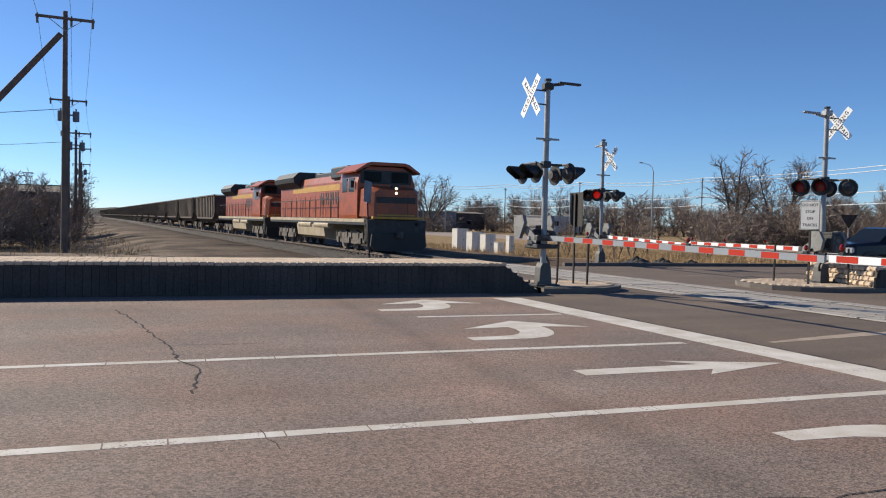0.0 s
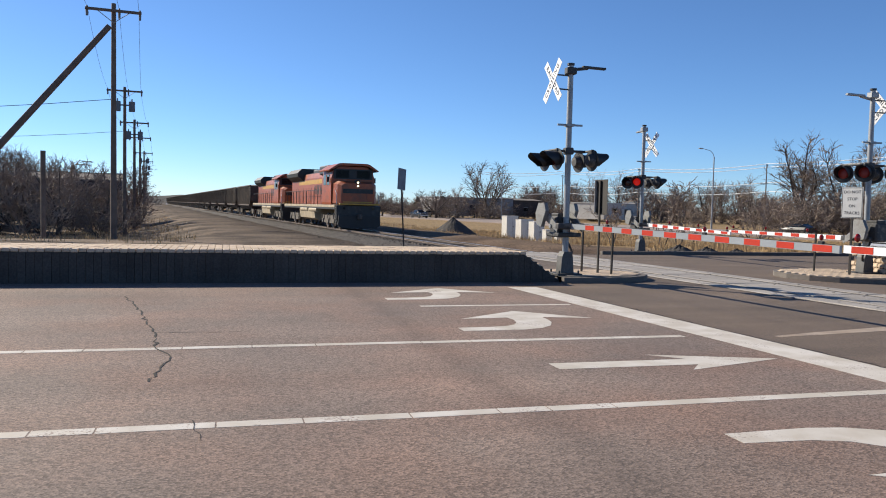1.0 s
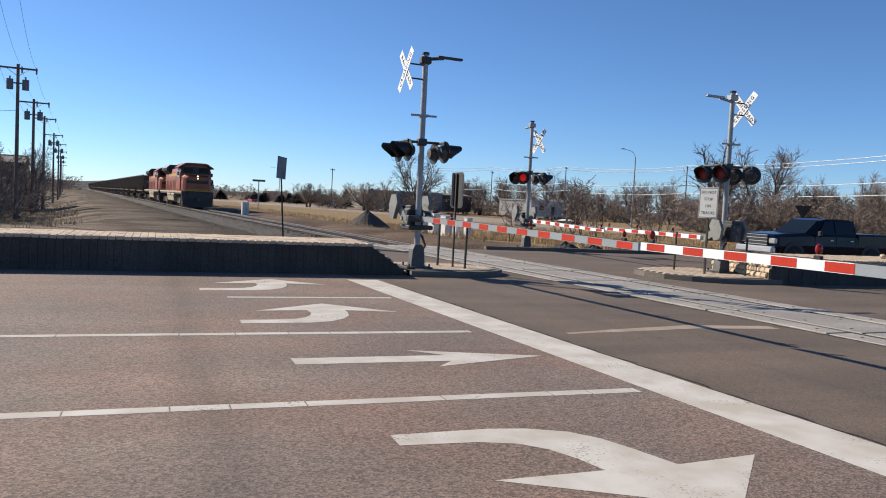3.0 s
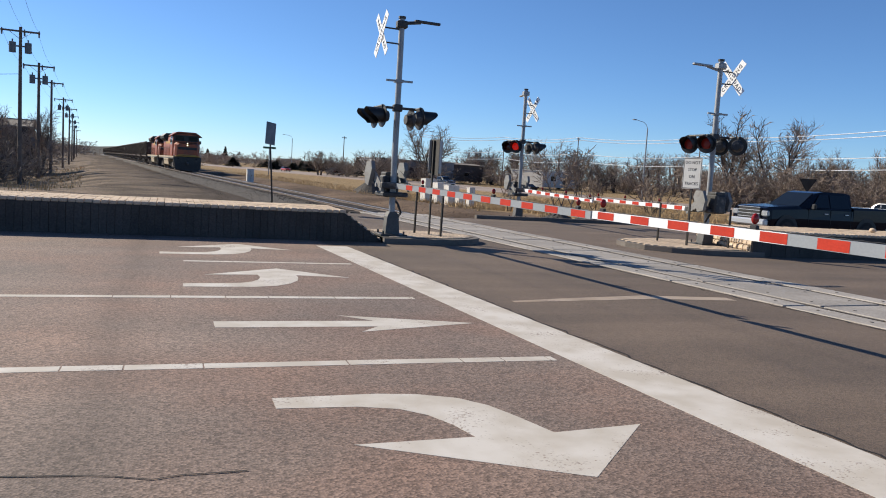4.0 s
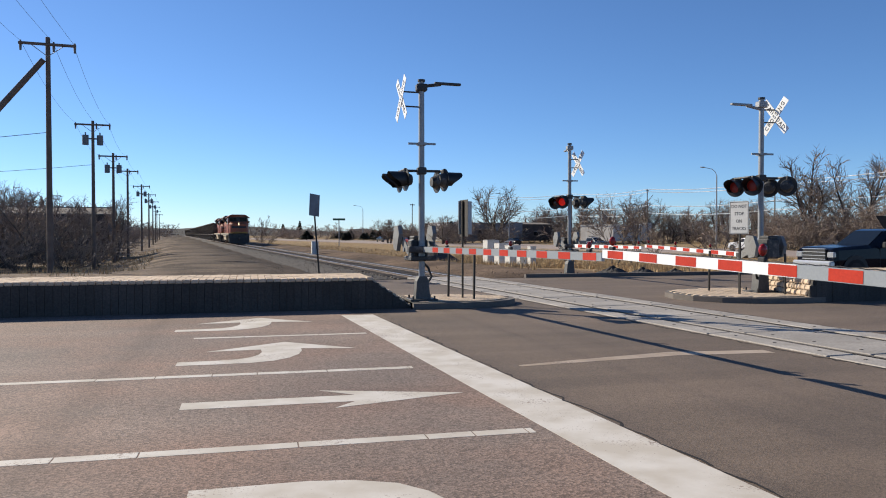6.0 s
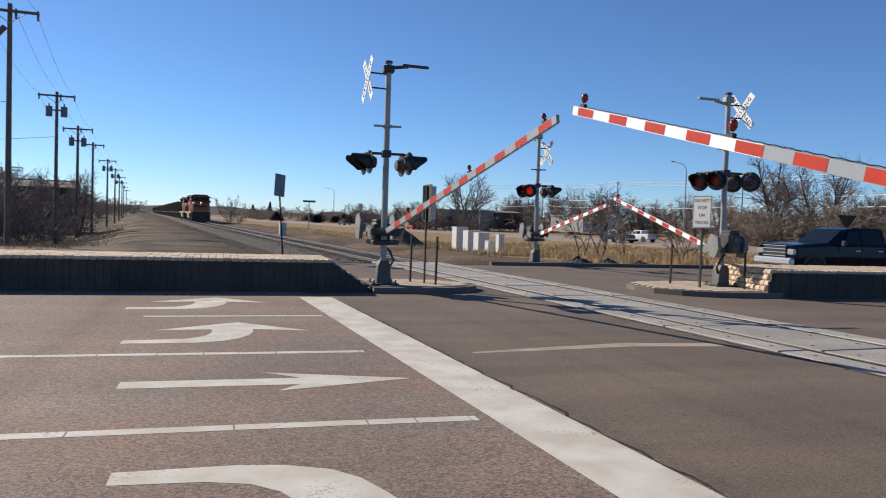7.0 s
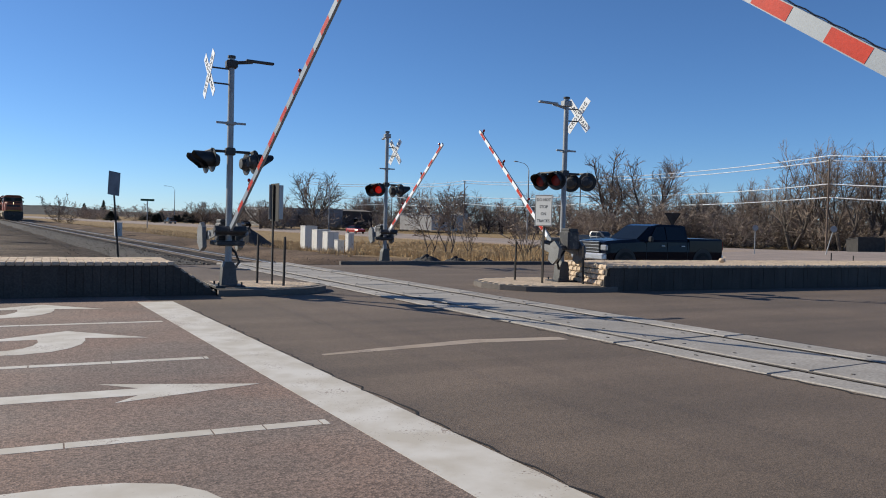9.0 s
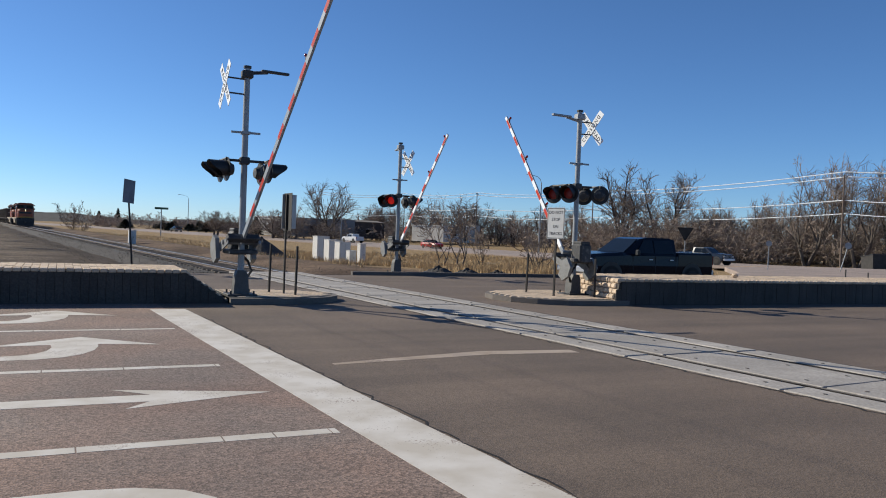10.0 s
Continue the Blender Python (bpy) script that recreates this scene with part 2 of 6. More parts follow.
M_GLASS = mat("dark_window_glass", (0.010, 0.013, 0.017), 0.06, vary=0.1, bump=0.0, grain=0.02)
M_NAVY = mat("navy_car_paint", (0.004, 0.006, 0.015), 0.18, vary=0.08, bump=0.0, grain=0.03)
M_CARWHITE = mat("white_car_paint", (0.75, 0.75, 0.76), 0.25, vary=0.04, bump=0.0, grain=0.03)
M_CARBLACK = mat("black_car_paint", (0.012, 0.012, 0.014), 0.22, vary=0.08, bump=0.0)
M_CARRED = mat("red_car_paint", (0.40, 0.022, 0.015), 0.25, vary=0.06, bump=0.0)
M_CARSILVER = mat("slate_blue_car_paint", (0.016, 0.023, 0.040), 0.25, 0.0, vary=0.06, bump=0.0)
duller(M_GLASS, 0.22)
duller(M_NAVY, 0.2)
M_CARGLASS = duller(mat("tinted_car_glass", (0.010, 0.014, 0.020), 0.05, vary=0.1, bump=0.0, grain=0.02), 0.25)
duller(M_RED, 0.2)
duller(M_GROUND, 0.1)
M_CHROME = mat("chrome", (0.80, 0.81, 0.83), 0.32, 0.7, vary=0.03, bump=0.0, grain=0.02)
M_LAMPGLASS = mat("headlamp_glass", (0.55, 0.57, 0.60), 0.1, 0.4, vary=0.1)
M_TYRE = mat("tyre_rubber", (0.018, 0.018, 0.018), 0.85)
M_BARK = mat("winter_bark", (0.125, 0.102, 0.085), 0.95, vary=0.25, scale=1.5, rand=0.18)
M_TWIG = mat("bare_twigs", (0.33, 0.258, 0.205), 0.95, vary=0.25, scale=0.5, rand=0.2)
M_BRUSH = mat("tan_brush", (0.43, 0.335, 0.265), 0.95, vary=0.3, scale=0.4, rand=0.2)
M_EVERGREEN = mat("dark_evergreen", (0.020, 0.030, 0.020), 0.9, vary=0.35, scale=1.5, rand=0.2)
M_GRASS = mat("dry_grass_blades", (0.56, 0.39, 0.20), 0.9, vary=0.3, scale=0.6)
M_BLDWHITE = mat("off_white_siding", (0.62, 0.59, 0.55), 0.8, vary=0.1, scale=0.6, dirt=(0.4, 0.37, 0.33))
M_BLDGREY = mat("grey_metal_siding", (0.30, 0.30, 0.31), 0.7, vary=0.12, scale=0.5)
M_BLDBROWN = mat("brown_siding", (0.10, 0.075, 0.065), 0.85, vary=0.2, scale=0.6)
M_ROOF = mat("tan_roofing", (0.25, 0.215, 0.18), 0.9, vary=0.15, scale=0.7)
M_HILL = mat("far_wooded_hill", (0.075, 0.070, 0.066), 1.0, vary=0.3, scale=0.012, fine=0.12, bump=0.0)
M_BOLT = mat("dark_bolt", (0.15, 0.13, 0.115), 0.7, 0.3)
M_GREENSIGN = mat("green_sign", (0.02, 0.10, 0.06), 0.5)


# ---- mesh helpers ----
def bx(bm, c, s, rot=None, bev=0.0):
    """A box of size s centred at c."""
    m = Matrix.Translation(c) @ (rot.to_4x4() if rot is not None else Matrix.Identity(4)) @ Matrix.Diagonal((*s, 1))
    vs = bmesh.ops.create_cube(bm, size=1, matrix=m)["verts"]
    if bev:
        es = list({e for v in vs for e in v.link_edges})
        bmesh.ops.bevel(bm, geom=es, offset=bev, segments=1, affect="EDGES", profile=0.7)
    return vs


def cyl(bm, p, q, r, r2=None, n=12):
    """A closed tapered tube from p to q."""
    p, q = Vector(p), Vector(q)
    d = q - p
    m = Matrix.Translation((p + q) / 2) @ d.to_track_quat("Z", "Y").to_matrix().to_4x4()
    bmesh.ops.create_cone(bm, cap_ends=True, segments=n, radius1=r, radius2=r if r2 is None else r2, depth=d.length, matrix=m)


def prism(bm, pts, a, b, axis="z"):
    """An outline drawn out from a to b along an axis; pts in the two other axes, in order."""
    def at(u, v, w):
        return {"z": (u, v, w), "x": (w, u, v), "y": (u, w, v)}[axis]
    lo = [bm.verts.new(at(u, v, a)) for u, v in pts]
    hi = [bm.verts.new(at(u, v, b)) for u, v in pts]
    k = len(pts)
    fs = [bm.faces.new(lo[::-1]), bm.faces.new(hi)]
    for i in range(k):
        fs.append(bm.faces.new((lo[i], lo[(i + 1) % k], hi[(i + 1) % k], hi[i])))
    bmesh.ops.recalc_face_normals(bm, faces=fs)


def part(name, bm, material, parent=None, label="", smooth=False, m=None):
    """Links a bmesh as one mesh object."""
    me = bpy.data.meshes.new(name)
    bm.normal_update()
    bm.to_mesh(me)
    bm.free()
    me.materials.append(material)
    if smooth:
        me.polygons.foreach_set("use_smooth", [True] * len(me.polygons))
        me.update()
    ob = new(name, me)
    if parent is not None:
        ob.parent = parent
    if m is not None:
        ob.matrix_basis = m
    if label:
        ob["label"] = label
    return ob


def boxpart(name, c, s, material, parent=None, label="", bev=0.0, rot=None):
    bm = bmesh.new()
    bx(bm, c, s, rot, bev)
    return part(name, bm, material, parent, label)


def tube(name, p, q, r, material, parent=None, label="", r2=None, n=12):
    bm = bmesh.new()
    cyl(bm, p, q, r, r2, n)
    return part(name, bm, material, parent, label, smooth=False)


def thing(name, label, category, m, group="", kind=""):
    ob = new(name)
    ob.empty_display_size = 0.2
    ob.matrix_basis = m
    return tagged(ob, label, category, group, kind)


def sheet(name, pts, z, material, label, category):
    bm = bmesh.new()
    prism(bm, pts, z - 0.25, z)
    return tagged(part(name, bm, material), label, category, kind="structure")


def tube_path(bm, pts, r, n=5):
    """One unbroken tube through a list of points."""
    pts = [Vector(p) for p in pts]
    rings = []
    for i, p in enumerate(pts):
        d = (pts[min(i + 1, len(pts) - 1)] - pts[max(i - 1, 0)]).normalized()
        a = d.cross(Vector((0, 0, 1)) if abs(d.z) < 0.9 else Vector((1, 0, 0))).normalized()
        b = d.cross(a)
        rings.append([bm.verts.new(p + a * (r * math.cos(2 * math.pi * k / n)) + b * (r * math.sin(2 * math.pi * k / n))) for k in range(n)])
    for p, q in zip(rings, rings[1:]):
        for k in range(n):
            bm.faces.new((p[k], p[(k + 1) % n], q[(k + 1) % n], q[k]))
    bm.faces.new(rings[0][::-1])
    bm.faces.new(rings[-1])
    bmesh.ops.recalc_face_normals(bm, faces=bm.faces[:])


def words(text, size, m, material, parent, name="lettering", label="", spacing=1.0):
    """Writing in the built-in font, as a thin mesh."""
    cu = bpy.data.curves.new("writing", "FONT")
    cu.body, cu.size, cu.align_x, cu.align_y, cu.extrude, cu.resolution_u = text, size, "CENTER", "CENTER", 0.002, 2
    cu.space_character = spacing
    tmp = new("writing", cu)
    me = bpy.data.meshes.new_from_object(tmp.evaluated_get(bpy.context.evaluated_depsgraph_get()))
    bpy.data.objects.remove(tmp)
    me.materials.clear()
    me.materials.append(material)
    ob = new(name, me)
    ob.parent, ob.matrix_basis = parent, m
    if label:
        ob["label"] = label
    return ob


def smooth_step(a, b, v):
    k = min(1.0, max(0.0, (v - a) / (b - a)))
    return k * k * (3 - 2 * k)


# ---- the lie of the land ----
def track_x(y):
    return 14.5 - 0.091 * (y - 10)


TRACK_TURN = math.degrees(math.atan(0.091))


def ground_z(x, y):
    if y < 29.0:
        return -0.02
    d = x - track_x(y)
    z = -0.10 * smooth_step(29.0, 33.0, y)
    z -= 0.28 * smooth_step(29.2, 31, y) * (1 - smooth_step(2.6, 5.0, abs(d)))
    z -= 0.85 * smooth_step(38, 54, y) * smooth_step(9.0, 14.0, -d)
    z -= 0.92 * smooth_step(34, 56, y) * smooth_step(6.0, 13.0, d)
    z += 0.008 * noise.noise((x * 0.35, y * 0.35, 0)) * smooth_step(3, 6, abs(d))
    return z


# ---- ground, roads, kerbs ----
def build_ground():
    xs = [-1500, -700, -350, -180, -110] + [-80 + 1.25 * i for i in range(129)] + [90, 105, 130, 170, 260, 450, 900, 2200]
    ys = [-300, -120, -60, -30, -10, 10, 28.9] + [29.2 + 1.0 * i for i in range(60)] + [92, 97, 104, 112, 125, 140, 165, 200, 260, 350, 500, 800, 1400, 2600]
    vs = [(x, y, ground_z(x, y) - (0.25 if y < 29 else 0)) for y in ys for x in xs]
    w = len(xs)
    fs = [(j * w + i, j * w + i + 1, (j + 1) * w + i + 1, (j + 1) * w + i) for j in range(len(ys) - 1) for i in range(w - 1)]
    me = bpy.data.meshes.new("ground")
    me.from_pydata(vs, [], fs)
    me.materials.append(M_GROUND)
    tagged(new("ground", me), "dry tan earth with gravel and dead grass", "ground", kind="structure")


def stop_x(y):
    return 7.56 + (17.36 - y) * 0.0683


build_ground()
sheet("road_west", [(-140, 3.4), (stop_x(3.4) + 0.3, 3.4), (stop_x(29) + 0.3, 29.0), (-140, 29.0)], 0.0, M_ROAD_W, "pinkish chip-sealed asphalt road with cracks", "road")
sheet("road_east", [(stop_x(3.4) + 0.3, 3.4), (160, 3.4), (160, 29.0), (stop_x(29) + 0.3, 29.0)], 0.0, M_ROAD_E, "smooth brown-grey asphalt road beyond the stop line", "road")
sheet("pavement", [(-140, -6), (160, -6), (160, 3.25), (-140, 3.25)], 0.10, M_CONC, "pale concrete pavement by the road", "pavement")
sheet("kerb_near", [(-140, 3.25), (160, 3.25), (160, 3.4), (-140, 3.4)], 0.12, M_KERB, "grey concrete kerb", "kerb")
sheet("kerb_far_east", [(15.6, 29.0), (160, 29.0), (160, 29.2), (15.6, 29.2)], 0.13, M_KERB, "dark shaded concrete kerb at the far road edge", "kerb")
sheet("kerb_far_west", [(-140, 29.0), (9.0, 29.0), (9.0, 29.2), (-140, 29.2)], 0.13, M_KERB, "concrete kerb at the far road edge", "kerb")


def highway_x(y):
    return 69.0 - 0.21 * (y - 107)


def highway_z(y):
    return 0.02 - 0.90 * smooth_step(40, 80, y)


def build_highway():
    """The highway that runs off beside the railway, widening at its junction."""
    bm = bmesh.new()
    rows = [(29.2, 34, 150), (36, 42, 130), (45, 50, 115)] + [(y, highway_x(y) - 13, highway_x(y) + 12 + max(0, (95 - y) * 0.3)) for y in (55, 65, 75, 85, 95, 120, 200, 400, 900)]
    old = None
    for y, a, b in rows:
        z = highway_z(y)
        pair = [bm.verts.new((a, y, z)), bm.verts.new((b, y, z))]
        if old:
            bm.faces.new((old[0], old[1], pair[1], pair[0]))
        old = pair
    geo = bmesh.ops.extrude_face_region(bm, geom=bm.faces[:])
    bmesh.ops.translate(bm, vec=(0, 0, -0.3), verts=[v for v in geo["geom"] if isinstance(v, bmesh.types.BMVert)])
    bmesh.ops.recalc_face_normals(bm, faces=bm.faces[:])
    tagged(part("highway", bm, M_HIGHWAY), "pale pinkish asphalt highway beside the railway", "road", kind="structure")


build_highway()


# ---- road paint ----
def flat(name, pts, material, label, z=0.002):
    bm = bmesh.new()
    prism(bm, pts, 0.0005, z)
    return tagged(part(name, bm, material), label, "road marking", kind="structure")


def stripe_along(name, y, x0, x1, w, label):
    """A lane line with slightly uneven edges, laid in lengths that leave fine gaps."""
    bm = bmesh.new()
    rnd = random.Random(int(y * 100))
    x = x0
    while x < x1:
        e = min(x1, x + rnd.uniform(0.35, 1.3))
        a, b = rnd.uniform(-0.006, 0.006), rnd.uniform(-0.006, 0.006)
        prism(bm, [(x, y - w / 2 + a), (e - 0.012, y - w / 2 + b), (e - 0.012, y + w / 2 + b), (x, y + w / 2 + a)], 0.0005, 0.002)
        x = e
    tagged(part(name, bm, M_PAINT), label, "road marking", kind="structure")


stripe_along("lane_line", 7.82, -60, 8.10, 0.15, "long white painted lane line, chipped")
stripe_along("lane_line", 11.08, -60, 7.74, 0.14, "long white painted lane line, chipped")
stripe_along("lane_line", 14.48, 4.95, 7.66, 0.12, "short thin white lane line")
flat("stop_line", [(stop_x(17.4), 17.4), (stop_x(4.2), 4.2), (stop_x(4.2) + 0.63, 4.2), (stop_x(17.4) + 0.64, 17.4)], M_PAINT, "wide worn white stop line across the lanes")
flat("faded_line", [(9.03, 10.80), (9.9, 10.92), (11.37, 11.13), (12.75, 11.02), (12.75, 11.28), (11.37, 11.43), (9.9, 11.12), (9.03, 10.90)], M_PAINT_OLD, "faint faded tan road line before the rails")


def right_arrow(x, y):
    """A right turn arrow: a straight shaft that bends and ends in a broad head."""
    pts = [(0.0, 0.0), (0.75, 0.02), (1.05, -0.03), (1.32, -0.16), (1.48, -0.36), (1.58, -0.62), (1.69, -0.98), (2.38, -0.91), (1.58, -1.72), (0.36, -1.00),
           (1.14, -0.98), (1.08, -0.74), (0.98, -0.52), (0.82, -0.36), (0.55, -0.27), (0.0, -0.24)]
    flat("turn_arrow", [(x + u, y + v) for u, v in pts], M_PAINT, "white painted right turn arrow")


right_arrow(5.43, 6.88)


def left_arrow(x, y):
    """A left turn arrow: the shaft sweeps round a quarter turn into a wide flat head."""
    pts = [(0.0, 0.0), (0.45, 0.0), (0.88, 0.015), (1.19, 0.13), (1.40, 0.34), (1.54, 0.64), (1.595, 0.95), (1.595, 1.16), (2.355, 0.99), (1.40, 1.88), (0.29, 1.10),
           (1.04, 1.17), (1.055, 0.92), (1.005, 0.68), (0.90, 0.48), (0.74, 0.35), (0.45, 0.29), (0.0, 0.275)]
    flat("turn_arrow", [(x + u, y + v) for u, v in pts], M_PAINT, "white painted left turn arrow")


left_arrow(4.91, 11.86)
left_arrow(4.58, 15.40)
flat("straight_arrow", [(5.17, 9.30), (6.80, 9.30), (6.58, 9.05), (7.93, 9.45), (6.50, 9.91), (6.84, 9.60), (5.17, 9.60)], M_PAINT, "white painted straight-ahead arrow")


def crack(name, pts, w, seed, label):
    """A ragged crack: a thin dark band that wanders between a few bends."""
    rnd = random.Random(seed)
    wob = min(0.05, 0.012 + w * 0.8)
    line = []
    for (x0, y0), (x1, y1) in zip(pts, pts[1:]):
        n = max(2, int(math.hypot(x1 - x0, y1 - y0) / 0.14))
        for i in range(n):
            f = i / n
            line.append((x0 + (x1 - x0) * f + rnd.uniform(-wob, wob), y0 + (y1 - y0) * f + rnd.uniform(-wob, wob)))
    bm = bmesh.new()
    for (x0, y0), (x1, y1) in zip(line, line[1:]):
        d = Vector((x1 - x0, y1 - y0)).normalized() * (w * rnd.uniform(0.2, 1.0)) / 2
        vs = [bm.verts.new(v) for v in ((x0 - d.y, y0 + d.x, 0.0045), (x0 + d.y, y0 - d.x, 0.0045), (x1 + d.y, y1 - d.x, 0.0045), (x1 - d.y, y1 + d.x, 0.0045))]
        bm.faces.new(vs)
    bmesh.ops.recalc_face_normals(bm, faces=bm.faces[:])
    tagged(part(name, bm, M_CRACK), label, "road crack", kind="structure")


crack("road_crack", [(0.2, 16.2), (0.62, 14.2), (0.96, 12.2), (1.1, 11.1), (1.27, 10.6), (1.22, 9.9), (1.17, 9.2)], 0.034, 3, "ragged dark crack across the asphalt")
crack("road_crack", [(1.61, 8.0), (1.67, 7.3)], 0.014, 4, "short dark crack through a lane line")
crack("road_crack", [(1.0, 12.18), (2.31, 12.16)], 0.02, 5, "hairline crack in the asphalt")
crack("road_crack", [(3.0, 5.6), (3.6, 5.64), (3.76, 5.72), (4.3, 5.67), (4.66, 5.55), (5.0, 5.58), (5.34, 5.61)], 0.014, 6, "thin dark crack near the pavement")
crack("seam", [(stop_x(16) + 0.68, 16), (stop_x(10) + 0.66, 10), (stop_x(4.3) + 0.66, 4.3)], 0.03, 8, "dark seam along the stop line")


# ---- the railway ----
def build_track():
    base = thing("railway_track", "single railway track on grey ballast with wooden ties", "railway track", Matrix.Identity(4), kind="structure")
    bm = bmesh.new()
    for a, b in ((29.4, 700), (-60, 3.0)):
        prof = [(-3.1, -0.42), (-2.0, -0.13), (2.0, -0.13), (3.1, -0.42)]
        vs = [[bm.verts.new((track_x(y) + u, y, v)) for u, v in prof] for y in (a, b)]
        for i in range(3):
            bm.faces.new((vs[0][i], vs[0][i + 1], vs[1][i + 1], vs[1][i]))
    bmesh.ops.recalc_face_normals(bm, faces=bm.faces[:])
    part("ballast", bm, M_BALLAST, base, "grey crushed stone ballast")
    for side in (-0.7535, 0.7535):
        bm = bmesh.new()
        prof = [(-0.07, -0.15), (-0.07, -0.135), (-0.012, -0.12), (-0.012, -0.035), (-0.036, -0.022), (-0.036, -0.004), (0.036, -0.004), (0.036, -0.022), (0.012, -0.035), (0.012, -0.12), (0.07, -0.135), (0.07, -0.15)]
        vs = [[bm.verts.new((track_x(y) + side + u, y, v)) for u, v in prof] for y in (-60, 700)]
        for i in range(len(prof)):
            j = (i + 1) % len(prof)
            bm.faces.new((vs[0][i], vs[0][j], vs[1][j], vs[1][i]))
        bmesh.ops.recalc_face_normals(bm, faces=bm.faces[:])
        rail = part("rail", bm, M_RUST, base, "rusty steel rail with a bright worn head")
        bm = bmesh.new()
        vs = [[bm.verts.new((track_x(y) + side + u, y, 0.0)) for u in (-0.040, 0.040)] for y in (-60, 700)]
        bm.faces.new((*vs[0], *vs[1][::-1]))
        bmesh.ops.recalc_face_normals(bm, faces=bm.faces[:])
        part("rail_head", bm, M_RAIL, rail, "bright worn running surface")
    rot = Matrix.Rotation(radians(TRACK_TURN), 3, "Z")
    bm = bmesh.new()
    bx(bm, (0, 0, 0), (2.6, 0.22, 0.16), None, 0.015)
    me = bpy.data.meshes.new("tie")
    bm.to_mesh(me)
    bm.free()
    me.materials.append(M_TIE)
    rnd = random.Random(2)
    for i in range(280):
        y = 29.8 + 0.56 * i
        t = new("tie", me)
        t.parent = base
        t.matrix_basis = pose(track_x(y) + rnd.uniform(-0.04, 0.04), y, -0.165 + rnd.uniform(-0.008, 0.008), 0, 0, TRACK_TURN + rnd.uniform(-0.6, 0.6))
    return base


TRACK = build_track()


def build_crossing():
    base = thing("level_crossing", "worn pale concrete crossing panels set between the rails", "level crossing", Matrix.Identity(4), kind="structure")
    kinds = {}
    for name, w in (("gauge_panel", 1.27), ("field_panel", 0.46)):
        bm = bmesh.new()
        bx(bm, (0, 0, -0.09), (w, 2.42, 0.19), None, 0.012)
        me = bpy.data.meshes.new(name)
        bm.to_mesh(me)
        bm.free()
        me.materials.append(M_PANEL)
        kinds[name] = me
    bm = bmesh.new()
    cyl(bm, (0, 0, 0.0), (0, 0, 0.007), 0.026, n=8)
    bolt = bpy.data.meshes.new("bolt")
    bm.to_mesh(bolt)
    bm.free()
    bolt.materials.append(M_BOLT)
    rnd = random.Random(5)
    n = 11
    for i in range(n):
        y = 4.4 + 2.45 * i
        for name, off in (("gauge_panel", 0.0), ("field_panel", -1.06), ("field_panel", 1.06)):
            p = new("concrete_panel", kinds[name])
            p.parent = base
            p.matrix_basis = pose(track_x(y) + off, y, 0.012 + rnd.uniform(-0.004, 0.004), rnd.uniform(-0.1, 0.1), rnd.uniform(-0.2, 0.2), TRACK_TURN)
            for sx in (-0.42, 0.42) if name == "gauge_panel" else (0.0,):
                for sy in (-0.85, 0.0, 0.85):
                    o = new("bolt", bolt)
                    o.parent = p
                    o.matrix_basis = pose(sx, sy, 0.004)
    bm = bmesh.new()
    for off in (-0.7535, 0.7535):
        for e in (-0.085, 0.085):
            ys = (3.2, 29.3)
            vs = [bm.verts.new((track_x(y) + off + e + s, y, 0.0045)) for y in ys for s in (-0.045, 0.045)]
            bm.faces.new((vs[0], vs[1], vs[3], vs[2]))
    bmesh.ops.recalc_face_normals(bm, faces=bm.faces[:])
    part("flangeway", bm, M_FLANGE, base, "dark rubber flangeway strips beside the rails")
    crack("tar_seam", [(track_x(y) - 1.38 + 0.02 * math.sin(y), y) for y in (3.6, 8, 12, 16, 20, 24, 28)], 0.05, 21, "dark tar seam along the crossing panels")
    crack("tar_seam", [(track_x(y) + 1.38, y) for y in (3.6, 8, 12, 16, 20, 24, 28)], 0.04, 22, "dark tar seam along the crossing panels")


build_crossing()


# ---- medians: islands and ribbed walls ----
def rounded(x0, x1, y0, y1, nose, n=8):
    """A strip whose end at x0 is a blunt rounded nose."""
    r = (y1 - y0) / 2
    pts = [(x1, y0), (x1, y1)]
    s = 1 if x1 > x0 else -1
    for i in range(n + 1):
        a = math.pi / 2 - math.pi * i / n
        pts.append((x0 + s * nose - s * nose * math.cos(a), (y0 + y1) / 2 + r * math.sin(a)))
    return pts


def island(name, x0, x1, y0, y1, nose):
    base = thing(name, "low kerbed median island with tan pavers", "traffic island", Matrix.Identity(4), kind="structure")
    bm = bmesh.new()
    prism(bm, rounded(x0, x1, y0, y1, nose), -0.1, 0.125)
    part("kerb", bm, M_KERB, base, "grey concrete kerb")
    s = 1 if x1 > x0 else -1
    bm = bmesh.new()
    prism(bm, rounded(x0 + 0.16 * s, x1, y0 + 0.15, y1 - 0.15, nose * 0.9), 0.0, 0.130)
    part("paver_bed", bm, M_JOINT, base)
    bm = bmesh.new()
    bx(bm, (0, 0, 0), (0.27, 0.13, 0.03), None, 0.006)
    me = bpy.data.meshes.new("paver")
    bm.to_mesh(me)
    bm.free()
    me.materials.append(M_PAVER)
    row = 0
    y = y0 + 0.24
    while y < y1 - 0.2:
        x = min(x0, x1) + 0.2 + (0.14 if row % 2 else 0)
        while x < max(x0, x1) - 0.1:
            u = abs(x - x0)
            half = (y1 - y0) / 2 - 0.24
            fit = half if u > nose else half * math.sqrt(max(0, 1 - ((nose - u + 0.2) / nose) ** 2))
            if abs(y - (y0 + y1) / 2) < fit:
                p = new("paver", me)
                p.parent = base
                p.matrix_basis = pose(x, y, 0.124)
            x += 0.28
        y += 0.14
        row += 1
    return base


